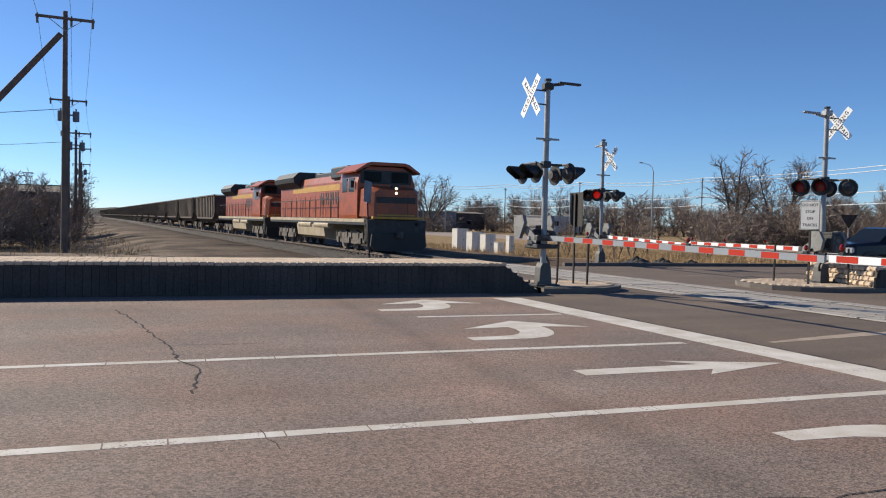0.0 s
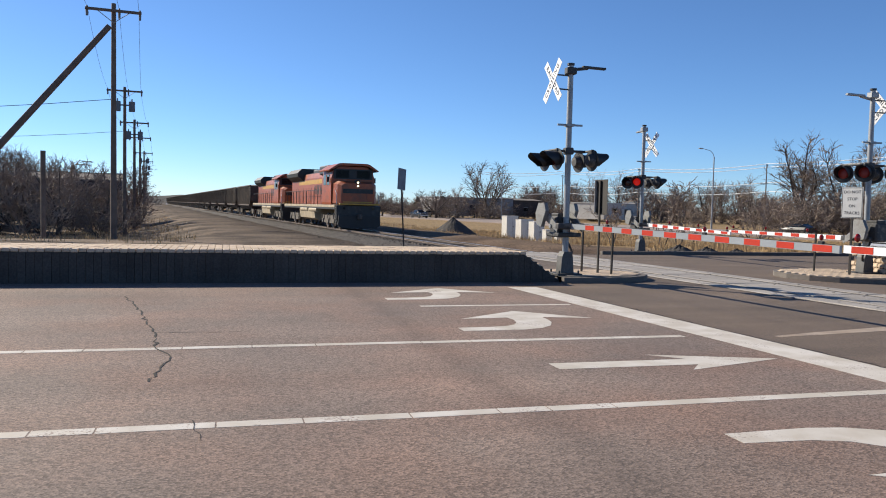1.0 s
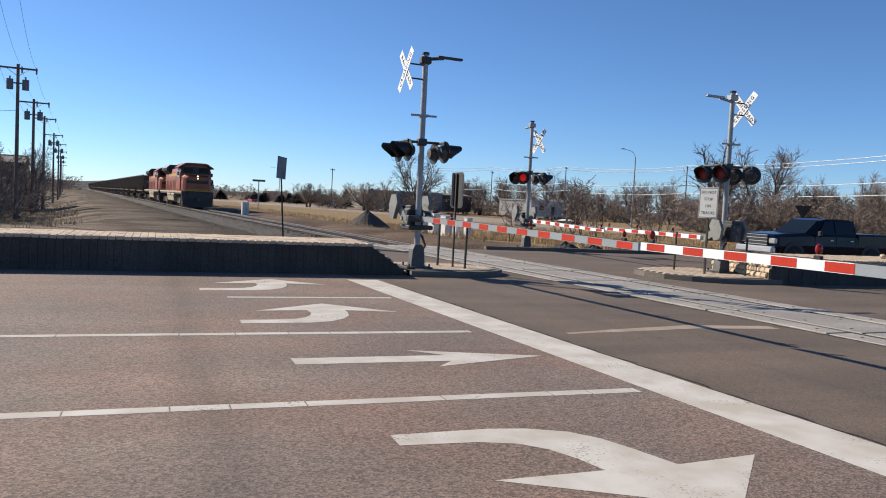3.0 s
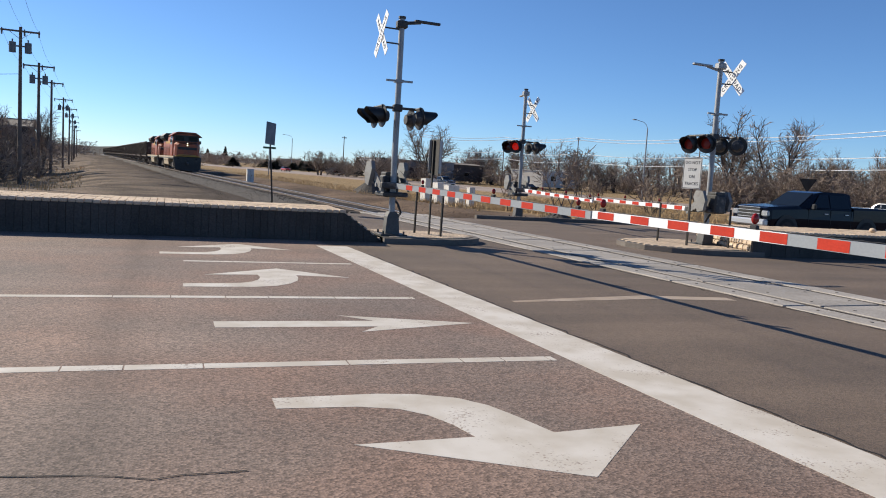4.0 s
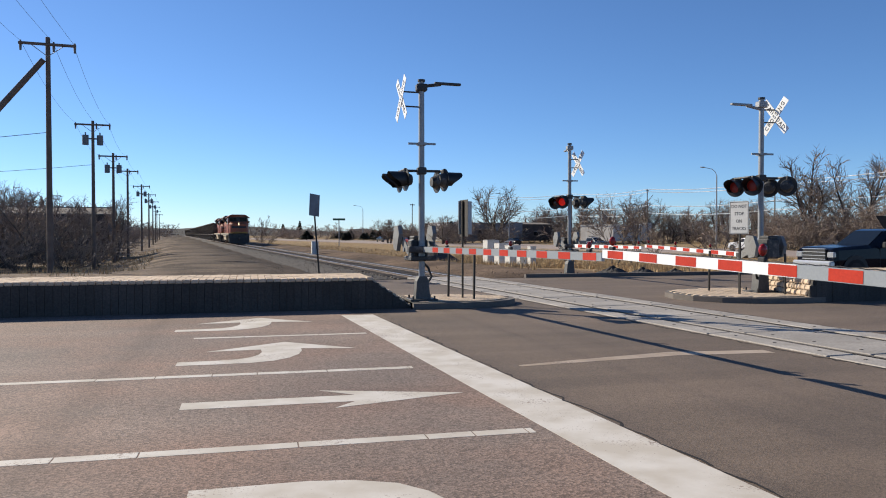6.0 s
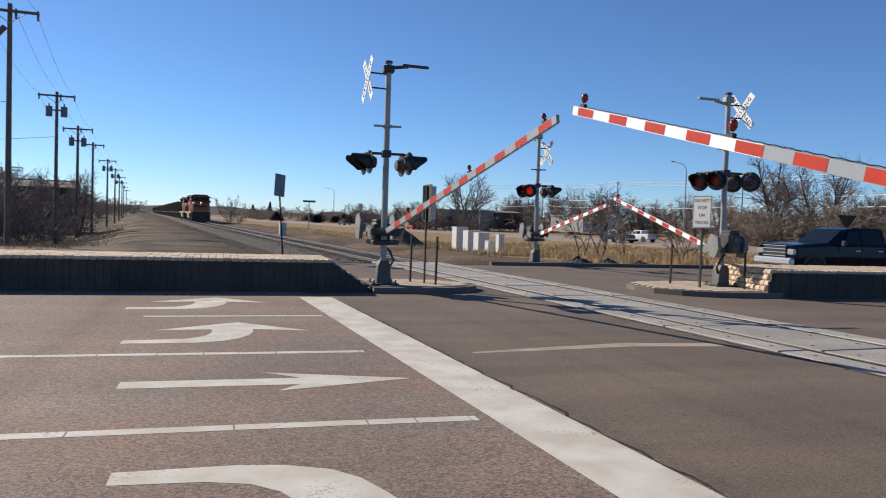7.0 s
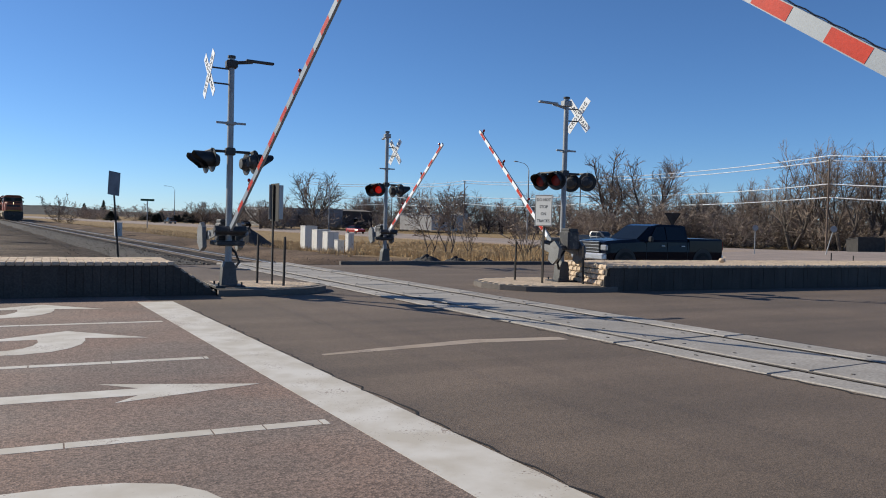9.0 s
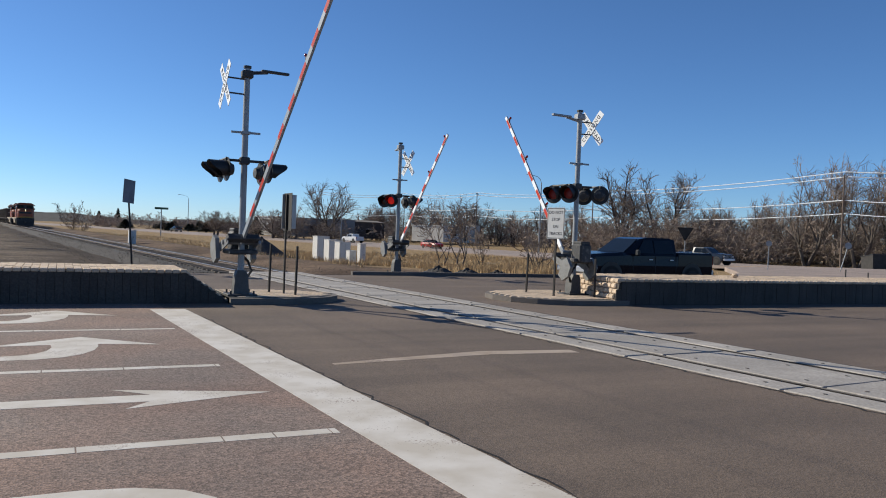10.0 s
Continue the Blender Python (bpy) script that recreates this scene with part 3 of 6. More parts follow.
island("island_west", 11.85, 9.2, 18.2, 20.7, 1.5)
island("island_east", 15.95, 18.9, 17.5, 21.0, 1.9)


def median_wall(name, x_end, s, length, y0, y1, h, slope, skew=0.0):
    """A raised median: ribbed battered face, paver cap, and a sloping end."""
    base = thing(name, "long low ribbed concrete median wall with tan paver cap", "median wall", Matrix.Identity(4), kind="structure")
    xt = x_end + s * slope
    far = x_end + s * length
    bm = bmesh.new()
    vs = [[bm.verts.new((x, y, z)) for x, z in ((x_end + k, 0.0), (xt + k, h - 0.06), (far, h - 0.06), (far, 0.0))] for y, k in ((y0 + 0.03, 0.0), (y1, s * skew))]
    for i in range(4):
        bm.faces.new((vs[0][i], vs[0][(i + 1) % 4], vs[1][(i + 1) % 4], vs[1][i]))
    bm.faces.new(vs[0])
    bm.faces.new(vs[1][::-1])
    bmesh.ops.recalc_face_normals(bm, faces=bm.faces[:])
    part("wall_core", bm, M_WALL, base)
    rnd = random.Random(9)

    def rib(bm, x):
        k = min(1.0, max(0.0, (x - x_end) * s / slope))
        top = (h - 0.07) * k
        if top > 0.03:
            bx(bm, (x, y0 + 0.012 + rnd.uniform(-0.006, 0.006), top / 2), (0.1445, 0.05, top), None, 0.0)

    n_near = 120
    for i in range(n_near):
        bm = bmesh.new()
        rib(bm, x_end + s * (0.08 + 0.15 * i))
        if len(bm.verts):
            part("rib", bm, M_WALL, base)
        else:
            bm.free()
    bm = bmesh.new()
    x = x_end + s * (0.08 + 0.15 * n_near)
    while abs(x - far) > 0.3:
        rib(bm, x)
        x += s * 0.15
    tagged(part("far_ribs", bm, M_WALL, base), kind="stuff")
    # cap: soldier course along the front, field pavers behind
    bm = bmesh.new()
    bx(bm, (0, 0, 0), (0.138, 0.34, 0.07), None, 0.012)
    me = bpy.data.meshes.new("cap_paver")
    bm.to_mesh(me)
    bm.free()
    me.materials.append(M_PAVER)
    for i in range(150):
        p = new("cap_paver", me)
        p.parent = base
        p.matrix_basis = pose(xt + s * (0.05 + 0.15 * i), y0 + 0.14, h - 0.03 + rnd.uniform(-0.004, 0.004), rnd.uniform(-1, 1), 0, rnd.uniform(-0.6, 0.6))
    bm = bmesh.new()
    x = xt + s * 0.06
    while abs(x - far) > 0.3:
        i = abs(x - xt) / 0.15
        if i > 150:
            bx(bm, (x, y0 + 0.14, h - 0.03), (0.138, 0.34, 0.07))
        if i < 260:
            for j in range(int((y1 - y0 - 0.3) / 0.3)):
                if abs(x - xt) < skew * (0.47 + 0.3 * j) / (y1 - y0) + 0.02:
                    continue
                bx(bm, (x, y0 + 0.47 + 0.3 * j, h - 0.035 + rnd.uniform(-0.004, 0.004)), (0.14, 0.29, 0.06))
        x += s * 0.15
    tagged(part("field_pavers", bm, M_PAVER, base), kind="stuff")
    bm = bmesh.new()
    a, b = xt + s * 0.15 * 260, far
    bx(bm, ((a + b) / 2, (y0 + y1) / 2 + 0.15, h - 0.035), (abs(b - a), y1 - y0 - 0.3, 0.05))
    part("far_cap", bm, M_PAVER, base)
    # dressed stones in staggered courses on the sloping end
    across = Vector((s * skew, y1 - y0, 0))
    run = across.length
    across.normalize()
    rise = Vector((s * slope, 0, h - 0.06))
    rise = rise - across * rise.dot(across)
    tall = rise.length
    rise.normalize()
    out = across.cross(rise) * (1 if s < 0 else -1)
    if out.x * s > 0:
        out = -out
    axes = Matrix((across, rise, across.cross(rise))).transposed().to_4x4()
    bm = bmesh.new()
    bx(bm, (0, 0, 0), (0.225, 0.128, 0.09), None, 0.028)
    me = bpy.data.meshes.new("stone")
    bm.to_mesh(me)
    bm.free()
    me.materials.append(M_PAVER)
    v, r = 0.07, 0
    while v < tall + 0.02:
        u = 0.12 + (0.118 if r % 2 else 0)
        while u < run - 0.08:
            p = new("stone", me)
            p.parent = base
            at = Vector((x_end, y0 + 0.03, 0)) + across * u + rise * v + out * rnd.uniform(-0.012, 0.008)
            p.matrix_basis = Matrix.Translation(at) @ axes @ pose(0, 0, 0, rnd.uniform(-3, 3), rnd.uniform(-3, 3), rnd.uniform(-3, 3))
            u += 0.236
        v += 0.138
        r += 1
    return base


median_wall("median_wall_west", 9.25, -1, 70, 18.5, 20.9, 0.68, 0.9)
median_wall("median_wall_east", 18.52, 1, 80, 17.55, 20.4, 0.66, 0.12, 0.42)


# ---- crossing signals and gates ----
def flasher(parent, x, y, z, turn, lit=0):
    """One lamp unit: round backing, deep hood, lens, housing; turn: degrees of its heading from -y."""
    m = pose(x, y, z, 0, 0, turn)
    bm = bmesh.new()
    cyl(bm, (0, 0.0, 0), (0, 0.015, 0), 0.25, n=28)
    head = part("backing_disc", bm, M_BLACK, parent, "round black backing disc", m=m)
    bm = bmesh.new()
    n = 16
    for r, back in ((0.175, False), (0.165, True)):
        ring = []
        for i in range(n + 1):
            a = math.radians(-50 + 280 * i / n)
            deep = 0.40 * (0.30 + 0.65 * smooth_step(-0.8, 0.7, math.sin(a)))
            ring.append((bm.verts.new((r * math.cos(a), 0, r * math.sin(a))), bm.verts.new((r * math.cos(a), -deep, r * math.sin(a)))))
        for p, q in zip(ring, ring[1:]):
            bm.faces.new((p[0], q[0], q[1], p[1]) if back else (p[0], p[1], q[1], q[0]))
    part("hood", bm, M_BLACK, head, "black visor", smooth=True)
    bm = bmesh.new()
    bmesh.ops.create_uvsphere(bm, u_segments=16, v_segments=8, radius=0.14, matrix=Matrix.Translation((0, -0.015, 0)) @ Matrix.Diagonal((1, 0.25, 1, 1)))
    part("lens", bm, (M_LENS, M_REDDIM, M_REDLIT)[lit], head, "glowing red lens" if lit else "dark red lens", smooth=True)
    bm = bmesh.new()
    cyl(bm, (0, 0.015, 0), (0, 0.14, 0), 0.17, 0.11, 16)
    part("housing", bm, M_DGREY, head)


def crossbuck(parent, m, size=1.0):
    m = m @ Matrix.Diagonal((size, size, size, 1))
    for k, text in ((1, "CROSSING"), (-1, "RAILROAD")):
        bm = bmesh.new()
        bx(bm, (0, 0, 0), (1.22, 0.012, 0.225), None, 0.003)
        tilt = m @ pose(0, -0.008 if k > 0 else 0.008, 0) @ Matrix.Rotation(radians(-50 * k), 4, "Y")
        blade = part("crossbuck_blade", bm, M_WHITE, parent, "white blade lettered in black", m=tilt)
        words(text, 0.165, pose(0, -0.0095, 0, 90, 0, 0), M_BLACK, blade, label="black lettering", spacing=1.32)


def mast(label, x, y, z0, base_turn, heads, buck, arm_to, lit=(), plate=0.0, buck_size=1.0, reach=0.44, spread=0.36):
    """A crossing signal: cast base, pole, lamps on a cross-arm, crossbuck, top arm."""
    th = thing("crossing_signal", label, "crossing signal", pose(x, y, z0), "crossing signals")
    H = 5.0 - z0
    bm = bmesh.new()
    bx(bm, (0, 0, 0.02), (0.62, 0.62, 0.06), None, 0.01)
    for sx in (-0.24, 0.24):
        for sy in (-0.24, 0.24):
            cyl(bm, (sx, sy, 0.04), (sx, sy, 0.12), 0.022, n=6)
    part("base_plate", bm, M_DGREY, th, "dark bolted steel base plate")
    bm = bmesh.new()
    pts = [(-0.165, 0.05), (0.165, 0.05), (0.135, 0.44), (0.085, 0.55), (-0.085, 0.55), (-0.135, 0.44)]
    prism(bm, pts, -0.14, 0.14, "y")
    part("pole_base", bm, M_CASTING, th, "grey cast junction base")
    tube("pole", (0, 0, 0.5), (0, 0, H), 0.072, M_GALV, th, "galvanised steel pole", r2=0.064, n=16)
    tube("pole_cap", (0, 0, H), (0, 0, H + 0.05), 0.085, M_DGREY, th)
    bm = bmesh.new()
    v = Vector((*arm_to, 0)).normalized()
    drop = 0.0 if plate < 0 else 0.15
    cyl(bm, (0, 0, H - 0.10 - drop), v * 0.45 + Vector((0, 0, H - 0.03 - drop)), 0.038, n=8)
    bx(bm, (0, 0, H - 0.13), (0.24, 0.2, 0.16), None, 0.02)
    part("top_bracket", bm, M_DGREY if plate < 0 else M_GALV, th, "bracket of the top arm")
    bm = bmesh.new()
    w = Vector((-v.y, v.x, 0))
    rot = Matrix((v, w, Vector((0, 0, 1)))).transposed()
    bx(bm, v * 0.62 + Vector((0, 0, H - 0.01 - drop)), (0.62, 0.10, 0.055), rot, 0.012)
    part("top_lamp", bm, M_DGREY if plate < 0 else M_GALV, th, "slim lamp at the mast top")
    bm = bmesh.new()
    bx(bm, (0, -0.05, 3.52 - z0 + 0.1), (0.62, 0.035, 0.045))
    bx(bm, (0, 0, 3.52 - z0 + 0.1), (0.19, 0.19, 0.06))
    part("step_bar", bm, M_GALV, th, "short bar clamped across the pole")
    a = math.radians(base_turn)
    u = Vector((math.cos(a), math.sin(a), 0))
    w = Vector((-u.y, u.x, 0))
    up = Vector((0, 0, 3.02 - z0))
    bm = bmesh.new()
    cyl(bm, up - u * reach, up + u * reach, 0.030, n=8)
    bx(bm, up, (0.2, 0.2, 0.16), None, 0.02)
    part("cross_arm", bm, M_DGREY, th, "dark cross-arm that carries the lamps")
    for side in (-1, 1):
        bm = bmesh.new()
        c = up + u * (side * reach)
        cyl(bm, c - w * (spread + 0.03), c + w * (spread + 0.03), 0.028, n=8)
        for e in (-spread, spread):
            cyl(bm, c + w * e + Vector((0, 0, 0.03)), c + w * e - Vector((0, 0, 0.18)), 0.024, n=6)
        part("lamp_arm", bm, M_DGREY, th, "short arm with two lamps")
    for i, (along, across, turn) in enumerate(heads):
        q = u * (reach * along) + w * (spread * across)
        flasher(th, q.x, q.y, 2.80 - z0, turn, dict(lit).get(i, 0))
    bx_, by_, bz_, bt_ = buck
    for dz in (-0.16, 0.16):
        tube("crossbuck_bracket", (0, 0, bz_ - z0 + dz), (bx_, by_, bz_ - z0 + dz), 0.018, M_DGREY, th, n=6)
    crossbuck(th, pose(bx_, by_, bz_ - z0, 0, 0, bt_), buck_size)
    return th


def gate_machine(x, y, z0, zp, turn, side):
    """The gate's motor case on its mast, with the pivot shaft."""
    th = thing("gate_machine", "grey cast gate motor case clamped to the signal mast", "gate machine", pose(x, y, z0, 0, 0, turn), "gate machines")
    z = zp - z0
    bm = bmesh.new()
    bx(bm, (0.0, 0.30, z - 0.02), (0.36, 0.42, 0.50), None, 0.04)
    bx(bm, (0.0, 0.30, z + 0.26), (0.30, 0.36, 0.08), None, 0.02)
    part("motor_case", bm, M_DGREY, th, "dark grey motor case")
    bm = bmesh.new()
    bx(bm, (0, 0.1, z - 0.20), (0.60, 0.62, 0.10), None, 0.02)
    part("mounting_bracket", bm, M_DGREY, th)
    bm = bmesh.new()
    cyl(bm, (-0.42, 0.02, z), (0.42, 0.02, z), 0.05, n=12)
    part("pivot_shaft", bm, M_GALV, th)
    bm = bmesh.new()
    pts = [Vector((0.1, 0.25, z - 0.3)), Vector((0.24, 0.3, z - 0.42)), Vector((0.30, 0.22, z - 0.62)), Vector((0.14, 0.06, z - 0.78))]
    tube_path(bm, pts, 0.03, 6)
    part("cable_hose", bm, M_BLACK, th, "black drooping cable hose")
    return th


def gate_arm(label, length, white_part, root_w, tip_w, lamps, lamp=1.0):
    """The arm along +x from its pivot: tapering beam, red stripes proud of it, lamps, cable, counterweights behind."""
    th = thing("barrier", label, "crossing barrier", Matrix.Identity(4), "gate arms")
    p = 0.353

    def half(x):
        return (root_w + (tip_w - root_w) * x / length) / 2

    cut = length - white_part
    for name, a, b, m_ in (("arm_root", 0.0, cut, M_ARMGREY), ("arm_tip", cut, length, M_WHITE)):
        if b - a < 0.05:
            continue
        bm = bmesh.new()
        vs = [[bm.verts.new((x, yy, zz * half(x))) for yy, zz in ((-0.024, -1), (0.024, -1), (0.024, 1), (-0.024, 1))] for x in (a, b)]
        for i in range(4):
            bm.faces.new((vs[0][i], vs[0][(i + 1) % 4], vs[1][(i + 1) % 4], vs[1][i]))
        bm.faces.new(vs[0][::-1])
        bm.faces.new(vs[1])
        bmesh.ops.recalc_face_normals(bm, faces=bm.faces[:])
        part(name, bm, m_, th, "grey aluminium beam" if m_ is M_ARMGREY else "white sheeted beam")
    x = length - 0.13
    while x - p > 0.15:
        a, b = x - p, x
        bm = bmesh.new()
        for s in (-1, 1):
            vs = [bm.verts.new((u, s * 0.0265, w * (half(u) - 0.007))) for u, w in ((a, -1), (b, -1), (b, 1), (a, 1))]
            bm.faces.new(vs if s < 0 else vs[::-1])
        part("red_stripe", bm, M_RED, th)
        x -= 2 * p
    for d in lamps:
        u = length - d
        bm = bmesh.new()
        bx(bm, (u, 0, half(u) + 0.02), (0.10, 0.05, 0.05), None, 0.01)
        bracket = part("gate_lamp", bm, M_BLACK, th, "small red gate lamp")
        bm = bmesh.new()
        bmesh.ops.create_uvsphere(bm, u_segments=12, v_segments=8, radius=0.055 * lamp, matrix=Matrix.Translation((u, 0, half(u) + 0.045 + 0.085 * lamp)) @ Matrix.Diagonal((0.85, 1, 1.35, 1)))
        part("lamp_lens", bm, M_REDLENS, bracket, "red lamp lens", smooth=True)
    bm = bmesh.new()
    n = 90
    tube_path(bm, [(u, 0.0, half(u) + (0.006 if i % 2 else 0.013)) for i, u in ((i, 0.4 + (length - 0.5) * i / n) for i in range(n + 1))], 0.005, 4)
    part("lamp_cable", bm, M_BLACK, th, "black lamp cable along the top edge")
    # support arms and counterweights on both sides of the mast
    for s in (-1, 1):
        c, k = math.cos(radians(28)), math.sin(radians(28))
        bm = bmesh.new()
        prism(bm, [(x * c + z * k, z * c - x * k) for x, z in ((0.15, -0.07), (0.15, 0.07), (-0.35, 0.10), (-0.62, 0.05), (-0.62, -0.08), (-0.3, -0.10))], s * 0.33 - 0.012, s * 0.33 + 0.012, "y")
        sup = part("support_arm", bm, M_BASEGREY, th, "grey support arm")
        bm = bmesh.new()
        prism(bm, [(x * c + z * k, z * c - x * k) for x, z in ((-0.40, -0.26), (-0.40, 0.18), (-0.56, 0.30), (-0.80, 0.16), (-0.80, -0.12), (-0.62, -0.32))], s * 0.40 - 0.045, s * 0.40 + 0.045, "y")
        part("counterweight", bm, M_BASEGREY, sup, "grey counterweight plate")
    bm = bmesh.new()
    bx(bm, (0.12, 0, 0), (0.16, 0.70, 0.14), None, 0.02)
    part("arm_yoke", bm, M_DGREY, th)
    return th


mast("galvanised crossing signal on the paver island, lamps dark", 9.53, 18.93, 0.125, 0, [(-1, 1, -84), (-1, -1, -82), (1, 1, 98), (1, -1, 100)], (-0.47, -0.06, 4.60, -85), (1, 0.1), plate=-1, buck_size=0.92)
mast("galvanised crossing signal with lettered crossbuck and red lamps", 18.38, 19.22, 0.125, 0, [(-1, 1, -58), (-1, -1, -54), (1, 1, 132), (1, -1, 128)], (0.36, -0.05, 4.58, -77), (-1, -0.1), lit=((0, 1), (1, 1)), buck_size=0.88, reach=0.49)
mast("galvanised crossing signal at the far kerb, lamp lit red", 17.63, 29.80, 0.02, 0, [(-1, 1, -40), (-1, -1, -36), (1, 1, 100), (1, -1, 104)], (0.34, 0.0, 4.28, -79), (0.2, 1), lit=((1, 2),), buck_size=0.92)
mast("galvanised crossing signal on the near pavement", 11.07, 2.45, 0.10, 0, [(-1, 1, -84), (-1, -1, -84), (1, 1, 96), (1, -1, 96)], (0.30, -0.06, 4.72, -72), (-1, 0.1))
# turn: the arm's heading in the plan, degrees from +x
ARM_WEST = math.degrees(math.atan2(-1, 0.1018))
ARM_NEAR = math.degrees(math.atan2(1, -0.10))
ARM_EAST = math.degrees(math.atan2(1, -0.0204))
ARM_FAR = math.degrees(math.atan2(-1, 0.0140))
gate_machine(9.53, 18.93, 0.125, 1.27, 4, -1)
gate_machine(18.38, 19.22, 0.125, 1.26, 182, 1)
gate_machine(17.63, 29.80, 0.02, 1.16, 4, -1)
gate_machine(11.07, 2.45, 0.10, 1.17, 186, 1)
GATE_WEST = gate_arm("long grey and red striped gate arm, rising", 7.66, 0.0, 0.118, 0.112, (0.35, 2.9, 6.0), 0.62)
GATE_NEAR = gate_arm("long white and red striped gate arm with red lamps, rising", 8.33, 3.29, 0.135, 0.108, (0.2, 2.85, 5.6), 0.8)
GATE_EAST = gate_arm("white and red striped gate arm, rising", 5.44, 5.0, 0.13, 0.095, (0.2, 1.8, 3.6), 0.7)
GATE_FAR = gate_arm("white and red striped gate arm at the far kerb, rising", 5.33, 5.0, 0.13, 0.095, (0.2, 1.8, 3.6), 0.7)


# ---- posts and signs on the islands ----
def post_sign(label, x, y, z0, top, w, h, turn, lines, group="", back=None, skew=0.0):
    th = thing("road_sign", label, "road sign", pose(x, y, z0, 0, -skew * 0.62, turn), group)
    boxpart("post", (0, 0.03, (top - 0.03) / 2), (0.05, 0.035, top - 0.03), M_POST, th, "dark steel post")
    bm = bmesh.new()
    bx(bm, (0, 0, top - h / 2), (w, 0.006, h), Matrix.Rotation(radians(skew), 3, "Y"), 0.002)
    p = part("panel", bm, M_SIGN if lines else back or M_BACK, th, "white sheet sign panel" if lines else "bare metal panel")
    if lines:
        bm = bmesh.new()
        e = 0.02
        for c, s in (((0, 0, top - e), (w - 2 * e, 0.001, 0.014)), ((0, 0, top - h + e), (w - 2 * e, 0.001, 0.014)), ((-w / 2 + e, 0, top - h / 2), (0.014, 0.001, h - 2 * e)), ((w / 2 - e, 0, top - h / 2), (0.014, 0.001, h - 2 * e))):
            bx(bm, (c[0], -0.0045, c[2]), s)
        part("border", bm, M_BLACK, p, "thin black border")
        for i, text in enumerate(lines):
            words(text, 0.112, pose(0, -0.0055, top - h * (0.16 + 0.225 * i), 90, 0, 0), M_INK, p, label="black lettering")
    return th


post_sign("white rectangular sign reading do not stop on tracks", 17.42, 18.72, 0.125, 2.28, 0.56, 0.80, -72, ("DO NOT", "STOP", "ON", "TRACKS"))
EDGE_SIGN = post_sign("dark edge-on sign and pale panel on one post beside the gate", 10.62, 19.35, 0.125, 2.28, 0.61, 0.85, 93, (), back=M_POST)
boxpart("back_panel", (0.24, -0.11, 1.87), (0.008, 0.37, 0.78), M_SIGN, EDGE_SIGN, "pale bare metal panel", rot=Matrix.Rotation(radians(14), 3, "Z"))
post_sign("blank-backed sign on a leaning dark post by the rails", 8.25, 30.4, -0.1, 3.15, 0.58, 0.78, 48, (), skew=11.0)


def thin_post(x, y, h):
    th = boxpart("marker_post", (0, 0, h / 2), (0.045, 0.045, h), M_POST, bev=0.006)
    th.matrix_basis = pose(x, y, 0.125, random.Random(int(x * 50)).uniform(-1, 1), 0.5, 20)
    tagged(th, "thin dark steel marker post on the island", "post", "marker posts")


for x, y, h in ((10.35, 19.75, 1.12), (10.75, 18.95, 1.10), (17.35, 19.9, 1.05), (18.45, 18.35, 1.0)):
    thin_post(x, y, h)


for x, y, h in ((41.1, 28.3, 0.62), (42.5, 28.1, 0.5)):
    th = boxpart("marker_post", (0, 0, h / 2), (0.05, 0.05, h), M_POST, bev=0.006)
    th.matrix_basis = pose(x, y, 0.0, 0, 0, 10)
    tagged(th, "thin dark post at the road's edge", "post", "marker posts")


def loose_rock(x, y, z, r):
    rnd = random.Random(3)
    bm = bmesh.new()
    bmesh.ops.create_icosphere(bm, subdivisions=2, radius=r)
    for v in bm.verts:
        v.co *= rnd.uniform(0.82, 1.12)
        v.co.z *= 0.75
    tagged(part("rock", bm, M_PAVER, m=pose(x, y, z + r * 0.6)), "fist-sized tan rock lying on the median wall cap", "rock")


loose_rock(23.95, 18.95, 0.665, 0.10)


def dark_bin(x, y):
    th = thing("waste_container", "dark steel waste container at the wood's edge", "container", pose(x, y, ground_z(x, y), 0, 0, -20))
    bm = bmesh.new()
    prism(bm, [(-1.0, 0.15), (1.0, 0.15), (1.15, 1.9), (-0.9, 2.2)], -1.6, 1.6, "x")
    part("bin_body", bm, M_POST, th, "dark steel body")
    boxpart("bin_lid", (0, 0.12, 2.08), (3.3, 2.2, 0.07), M_BLACK, th, "black lid", rot=Matrix.Rotation(radians(-8), 3, "X"))
    for u in (-1.1, 1.1):
        boxpart("skid", (u, 0, 0.07), (0.12, 2.0, 0.16), M_BLACK, th)


